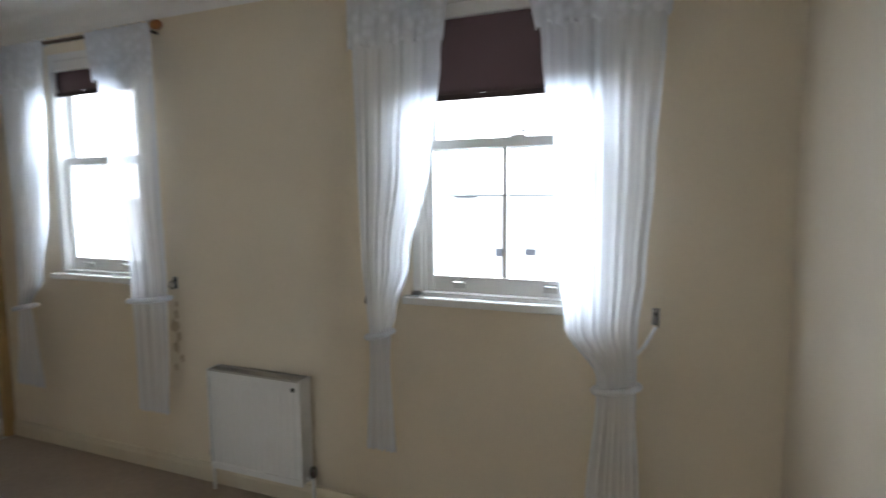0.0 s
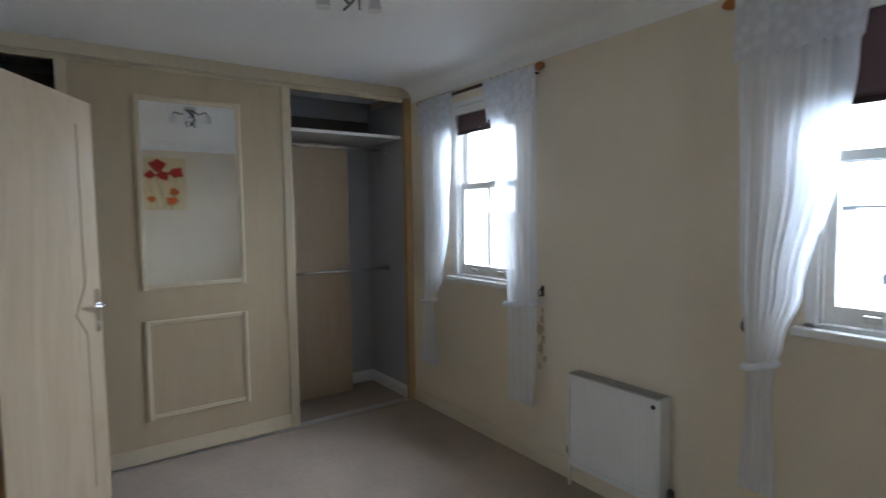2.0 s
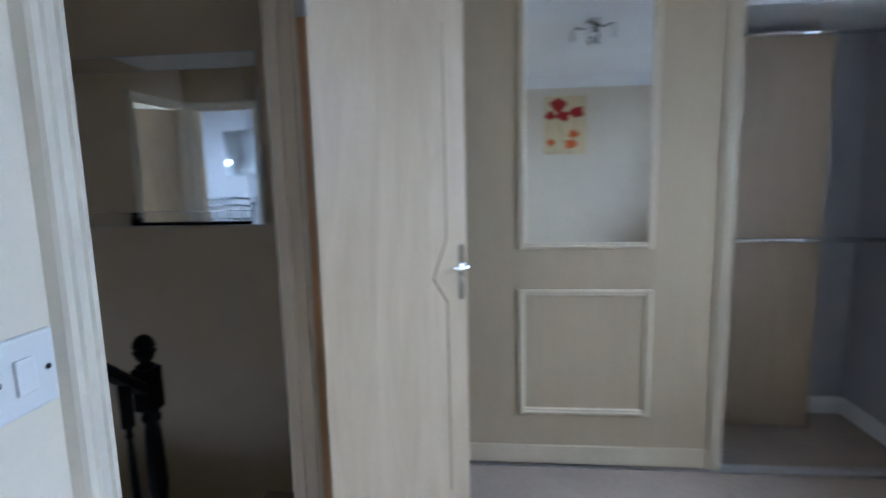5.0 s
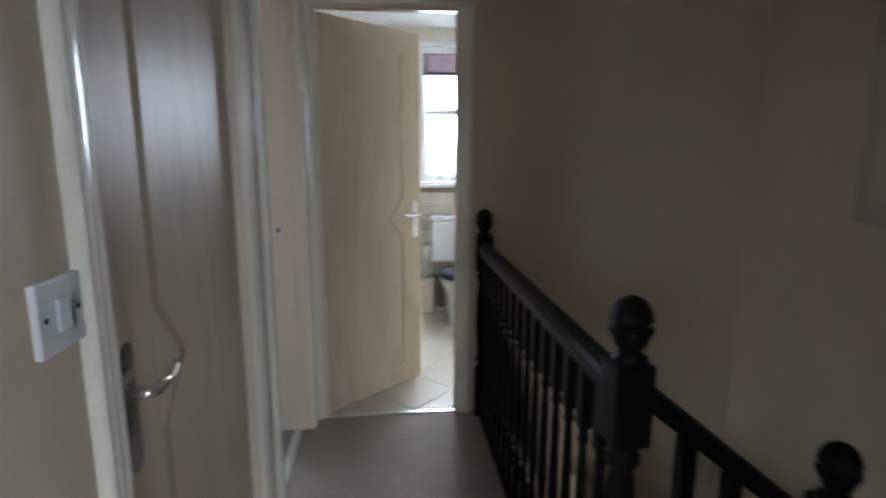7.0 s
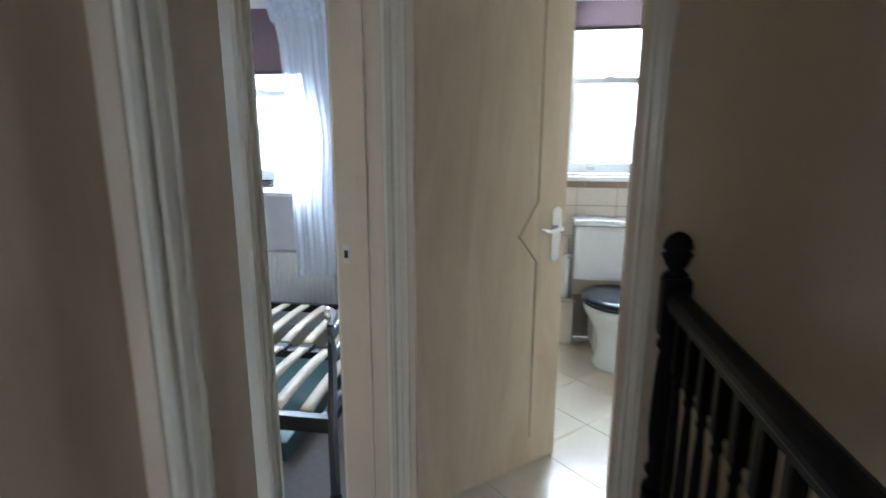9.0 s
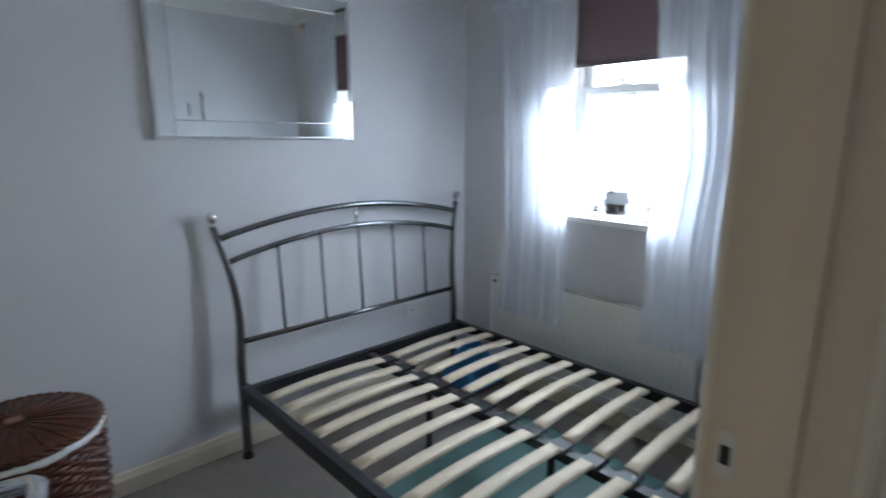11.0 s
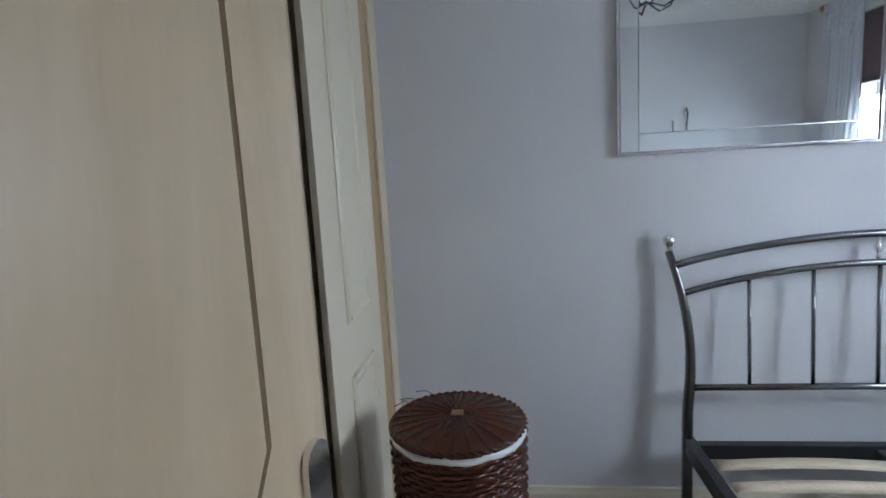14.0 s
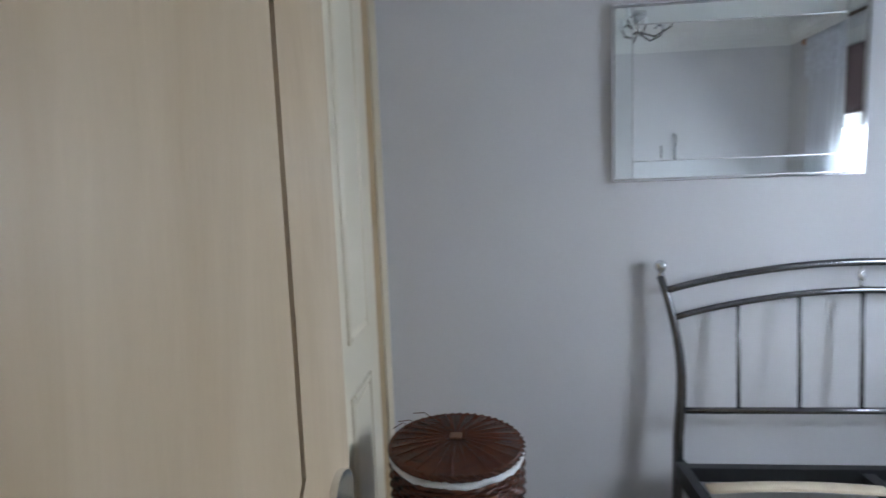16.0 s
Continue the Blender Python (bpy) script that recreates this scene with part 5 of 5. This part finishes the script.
def slat_mesh(length):
    bm = bmesh.new()
    n = 10
    a = []
    for i in range(n + 1):
        u = i / n
        z = 0.012 * math.sin(math.pi * u)
        y = -length / 2 + length * u
        a.append([bm.verts.new((x, y, z + dz)) for x, dz in ((-0.027, 0.001), (-0.024, 0.009), (0.024, 0.009), (0.027, 0.001), (0.024, 0.0), (-0.024, 0.0))])
    for r0, r1 in zip(a, a[1:]):
        for k in range(6):
            f = bm.faces.new((r0[k], r0[(k + 1) % 6], r1[(k + 1) % 6], r1[k]))
            f.smooth = k in (1, 4)
    bm.faces.new(a[0][::-1])
    bm.faces.new(a[-1])
    bmesh.ops.recalc_face_normals(bm, faces=bm.faces)
    me = bpy.data.meshes.new("slat")
    bm.to_mesh(me)
    bm.free()
    me.materials.append(M_SLAT)
    return me


half_w = (YL - YR) / 2
sme = slat_mesh(half_w - 0.065)
cap_bm = bmesh.new()
box(cap_bm, -0.031, 0.031, -0.05, 0.05, 0.0, 0.016, 0.003)
cob = finish("slat_holder", cap_bm, M_BLACKMETAL)
cme = cob.data
bpy.data.objects.remove(cob)
rs = random.Random(9)
NS = 13
for i in range(NS):
    x = 0.522 - 0.1236 * i
    for yc in ((YL + YM) / 2, (YR + YM) / 2):
        ob = new("slat", sme)
        ob.parent = bed
        ob.matrix_basis = pose(x + rs.uniform(-0.004, 0.004), yc, 0.338, 0, 0, rs.uniform(-0.5, 0.5))
    ob = new("slat_holder", cme)
    ob.parent = bed
    ob.matrix_basis = pose(x, YM, 0.3225)

# things kept under the bed
board = thing("storage_box", "flat sea green storage box under the bed", "storage box")
part("box_body", one_box(-0.79, 0.02, -4.19, -3.36, 0.0, 0.075, 0.010), M_TEAL, board)
part("lid", one_box(-0.80, 0.03, -4.20, -3.35, 0.0755, 0.10, 0.008), M_TEAL, board)
bm = bmesh.new()
nx, ny = 26, 20
g = []
for i in range(nx + 1):
    g.append([bm.verts.new((0.45 + 0.25 * i / nx, -4.572 + 0.28 * j / ny,
                            0.02 + 0.22 * max(0.0, math.sin(math.pi * i / nx) * math.sin(math.pi * j / ny)) ** 0.5 + 0.02 * noise.noise((i * 0.31, j * 0.37, 2.0)))) for j in range(ny + 1)])
for a, b in zip(g, g[1:]):
    for j in range(ny):
        f = bm.faces.new((a[j], a[j + 1], b[j + 1], b[j]))
rim = [g[i][0] for i in range(nx + 1)] + [g[nx][j] for j in range(1, ny + 1)] + [g[i][ny] for i in range(nx - 1, -1, -1)] + [g[0][j] for j in range(ny - 1, 0, -1)]
low = [bm.verts.new((v.co.x, v.co.y, 0.001)) for v in rim]
for k in range(len(rim)):
    bm.faces.new((rim[k], rim[(k + 1) % len(rim)], low[(k + 1) % len(rim)], low[k]))
bm.faces.new(low)
solid("plastic_bag", bm, M_BLUE, "crumpled bright blue plastic bag under the bed", "bag")


# wicker laundry hamper
def hamper(x, y):
    hp = thing("laundry_hamper", "round brown wicker laundry hamper with a white lining", "laundry hamper", pose(x, y, 0) @ Matrix.Diagonal((0.915, 0.915, 1.068, 1)))
    seg = 180
    bm = bmesh.new()
    lathe(bm, [(0.150, 0.003), (0.158, 0.01), (0.166, 0.3), (0.176, 0.62)], 0, 0, 0, 40)
    part("inner_wall", bm, M_ROD, hp, "dark inside of the basket")
    bm = bmesh.new()
    rows, n = 51, 144
    for j in range(rows):
        z = 0.008 + 0.0122 * j
        r = 0.171 + 0.017 * (z / 0.63) + 0.0012 * math.sin(j * 2.4)
        pts = []
        for k in range(n + 1):
            a = 2 * math.pi * k / n
            wv = math.sin(a * 24 + (math.pi if j % 2 else 0))
            pts.append(((r + 0.0042 * wv) * math.cos(a), (r + 0.0042 * wv) * math.sin(a), z + 0.0016 * math.sin(a * 7 + j)))
        tube(bm, pts, 0.0066, 6, False)
    tagged(part("basket", bm, M_WICKER, hp, "woven brown wicker body"), kind="stuff")
    bm = bmesh.new()
    for k in range(48):
        a = 2 * math.pi * (k + 0.5) / 48
        tube(bm, [((0.166 + 0.018 * v) * math.cos(a), (0.166 + 0.018 * v) * math.sin(a), 0.005 + 0.62 * v) for v in (0, 0.5, 1)], 0.0045, 6)
    tagged(part("stakes", bm, M_WICKER, hp), kind="stuff")
    bm = bmesh.new()
    lathe(bm, [(0.186, 0.619), (0.192, 0.622), (0.194, 0.629), (0.192, 0.635), (0.186, 0.637)], 0, 0, 0, 60)
    for v in bm.verts:
        a = math.atan2(v.co.y, v.co.x)
        v.co *= 1 + 0.006 * math.sin(9 * a) + 0.004 * math.sin(23 * a)
    part("lining", bm, M_LINEN, hp, "white cotton lining turned over the rim")
    bm = bmesh.new()
    rows = 26
    rings = []
    for j in range(rows + 1):
        r = 0.190 * j / rows + 0.002
        ring = []
        for k in range(seg):
            a = 2 * math.pi * k / seg
            wv = math.sin(a * 24 + (math.pi if j % 2 else 0))
            z = 0.664 - 0.014 * (j / rows) ** 2 + 0.0026 * wv + 0.001 * (j % 2)
            ring.append(bm.verts.new((r * math.cos(a), r * math.sin(a), z)))
        rings.append(ring)
    for a, b in zip(rings, rings[1:]):
        for k in range(seg):
            f = bm.faces.new((a[k], a[(k + 1) % seg], b[(k + 1) % seg], b[k]))
            f.smooth = True
    bm.faces.new(rings[0][::-1])
    under = [bm.verts.new((0.188 * math.cos(2 * math.pi * k / seg), 0.188 * math.sin(2 * math.pi * k / seg), 0.637)) for k in range(seg)]
    for k in range(seg):
        bm.faces.new((rings[-1][k], rings[-1][(k + 1) % seg], under[(k + 1) % seg], under[k]))
    bm.faces.new(under)
    lid = part("lid", bm, M_WICKER, hp, "round woven wicker lid")
    bm = bmesh.new()
    for t in range(2):
        pts = []
        for k in range(97):
            a = 2 * math.pi * k / 96
            pts.append(((0.189 + 0.005 * math.sin(24 * a + t * math.pi)) * math.cos(a), (0.189 + 0.005 * math.sin(24 * a + t * math.pi)) * math.sin(a), 0.647 + 0.006 * math.cos(24 * a + t * math.pi)))
        tube(bm, pts, 0.0045, 6)
    part("plaited_rim", bm, M_WICKER, lid)
    bm = bmesh.new()
    for k in range(24):
        a = 2 * math.pi * k / 24
        tube(bm, [(0.012 * math.cos(a), 0.012 * math.sin(a), 0.6665), (0.1 * math.cos(a), 0.1 * math.sin(a), 0.6635), (0.185 * math.cos(a), 0.185 * math.sin(a), 0.655)], 0.0018, 6)
    tagged(part("lid_spokes", bm, M_WICKER, lid), kind="stuff")
    bm = bmesh.new()
    box(bm, -0.017, 0.017, -0.017, 0.017, 0.664, 0.6705, 0.002)
    part("lid_centre", bm, M_SLATB, lid, "worn pale wooden centre of the lid")
    rr = random.Random(2)
    for k in range(3):
        a = rr.uniform(0.5, 1.1)
        bm = bmesh.new()
        tube(bm, [(0.16 * math.cos(a), 0.16 * math.sin(a), 0.66), (0.18 * math.cos(a + 0.1), 0.18 * math.sin(a + 0.1), 0.668 + rr.uniform(0, 0.006)),
                  (0.20 * math.cos(a + 0.25), 0.20 * math.sin(a + 0.25), 0.664 + rr.uniform(0, 0.012))], 0.0012, 5)
        part("loose_strand", bm, M_WICKER, lid, "loose end of wicker")
    return hp


hamper(0.125, -2.402)

# fitted wardrobe with moulded doors
YB = -2.10
rb = thing("bedroom_wardrobe", "cream fitted wardrobe with moulded panel doors", "wardrobe", pose(0, YB, 0))
part("carcass", one_box(-1.185, 0.795, 0.03, 0.55, 0.004, Z_B - 0.004), M_ROBE_B, rb)
part("end_strip", one_box(0.548, 0.695, 0.004, 0.03, 0.004, Z_B - 0.005), M_ROBE_POST, rb, "honey oak end strip")
part("scribe", one_box(0.70, 0.798, -0.004, 0.03, 0.004, Z_B - 0.005, 0.002), M_ROBE_TRIM, rb, "cream scribing strip at the wall")
part("top_rail", one_box(-1.185, 0.60, 0.004, 0.03, 2.22, Z_B - 0.005), M_ROBE_TRIM, rb)
part("plinth", one_box(-1.185, 0.60, 0.008, 0.03, 0.004, 0.08), M_ROBE_TRIM, rb)


def panel_door(x0, x1):
    bm = bmesh.new()
    box(bm, x0, x1, -0.012, 0.006, 0.085, 2.215, 0.003)
    d = part("panel_door", bm, M_ROBE_B, rb, "cream moulded cupboard door")
    for z0, z1 in ((0.2, 0.795), (0.945, 2.08)):
        bm = bmesh.new()
        ins = 0.14
        prof = [(0, 0), (0, 0.004), (0.006, 0.009), (0.014, 0.009), (0.02, 0.004), (0.026, 0.0)]
        xa, xb = x0 + ins, x1 - ins
        sweep(bm, prof, (xa, -0.012, z0), (xa, -0.012, z1), (1, 0, 0), (0, -1, 0))
        sweep(bm, prof, (xb, -0.012, z0), (xb, -0.012, z1), (-1, 0, 0), (0, -1, 0))
        sweep(bm, prof, (xa + 0.026, -0.012, z0), (xb - 0.026, -0.012, z0), (0, 0, 1), (0, -1, 0))
        sweep(bm, prof, (xa + 0.026, -0.012, z1), (xb - 0.026, -0.012, z1), (0, 0, -1), (0, -1, 0))
        box(bm, xa + 0.03, xb - 0.03, -0.018, -0.0121, z0 + 0.03, z1 - 0.03, 0.004)
        part("door_moulding", bm, M_ROBE_B, d)
    return d


panel_door(0.028, 0.538)
panel_door(-0.70, -0.172)
panel_door(-1.18, -0.715)
part("mullion", one_box(-0.104, -0.016, 0.002, 0.024, 0.085, 2.215), M_ROBE_IN, rb, "tan upright between the doors")
# Dark strip paints the shade in the gap between the doors.
part("gap_shade", one_box(-0.171, 0.027, 0.0242, 0.0298, 0.085, 2.215), M_ROBE_SHADE, rb, "dark strip painting the shaded gap beside the upright")

radiator(-0.60, 0.52, 0.13, 0.635, -4.58, -1, "long white panel radiator behind the curtains", 0.06, False)

# little metal house on the sill
lh = thing("ornament_house", "small silver metal house ornament on the window sill", "ornament", pose(-0.14, -4.645, 1.02, 0, 0, 20))
bm = bmesh.new()
box(bm, -0.045, 0.045, -0.03, 0.03, 0, 0.055, 0.002)
part("body", bm, M_GUN, lh)
bm = bmesh.new()
sweep(bm, [(-0.04, 0.052), (0.0, 0.105), (0.04, 0.052), (0.034, 0.05), (0.0, 0.096), (-0.034, 0.05)], (-0.052, 0, 0), (0.052, 0, 0), (0, 1, 0), (0, 0, 1))
part("roof", bm, M_BLACKMETAL, lh, "dark roof")
part("chimney", one_box(0.02, 0.034, -0.008, 0.006, 0.085, 0.118), M_GUN, lh)
for x in (-0.022, 0.022):
    part("window", one_box(x - 0.009, x + 0.009, 0.0301, 0.033, 0.018, 0.038), M_DARKSLOT, lh)
fg = thing("ornament_figure", "tiny silver ornament beside the metal house", "ornament", pose(-0.03, -4.645, 1.02))
bm = bmesh.new()
lathe(bm, [(0.014, 0), (0.012, 0.008), (0.006, 0.014), (0.012, 0.026), (0.008, 0.034), (0.002, 0.038)], n=14)
part("body", bm, M_GUN, fg)

# curled chandelier and wall hooks that the mirror shows
ch = thing("chandelier", "curled chrome wire ceiling light", "ceiling light", pose(CHX, CHY, Z_B))
bm = bmesh.new()
lathe(bm, [(0.045, -0.025), (0.055, -0.02), (0.056, 0.0)], n=20)
part("ceiling_rose", bm, M_CHROME, ch)
bm = bmesh.new()
tube(bm, [(0, 0, -0.02), (0, 0, -0.22)], 0.007, 8)
part("stem", bm, M_CHROME, ch)
for i in range(6):
    a = 2 * math.pi * i / 6
    c, s = math.cos(a), math.sin(a)
    bm = bmesh.new()
    tube(bm, [(0.01 * c, 0.01 * s, -0.20), (0.09 * c, 0.09 * s, -0.235), (0.17 * c, 0.17 * s, -0.20), (0.19 * c, 0.19 * s, -0.16), (0.16 * c, 0.16 * s, -0.14), (0.13 * c, 0.13 * s, -0.165)], 0.005, 8)
    arm = part("arm", bm, M_GUN, ch)
    bm = bmesh.new()
    lathe(bm, [(0.012, 0), (0.014, 0.01), (0.009, 0.05), (0.003, 0.07)], 0.19 * c, 0.19 * s, -0.16, 12)
    part("bulb", bm, M_BULB, arm)
wh = thing("wall_hook", "curved dark metal hooks on the grey wall", "hook", pose(-1.19, HKY, HKZ))
bm = bmesh.new()
tube(bm, [(0.0, 0, 0.12), (0.03, 0.0, 0.08), (0.042, 0.012, 0.0), (0.03, 0.0, -0.08), (0.0, 0, -0.12)], 0.0065, 8)
part("bow", bm, M_GUN, wh)
bm = bmesh.new()
tube(bm, [(0.004, 0.09, 0.04), (0.012, 0.09, 0.0), (0.004, 0.09, -0.05)], 0.004, 8)
part("bow", bm, M_GUN, wh)
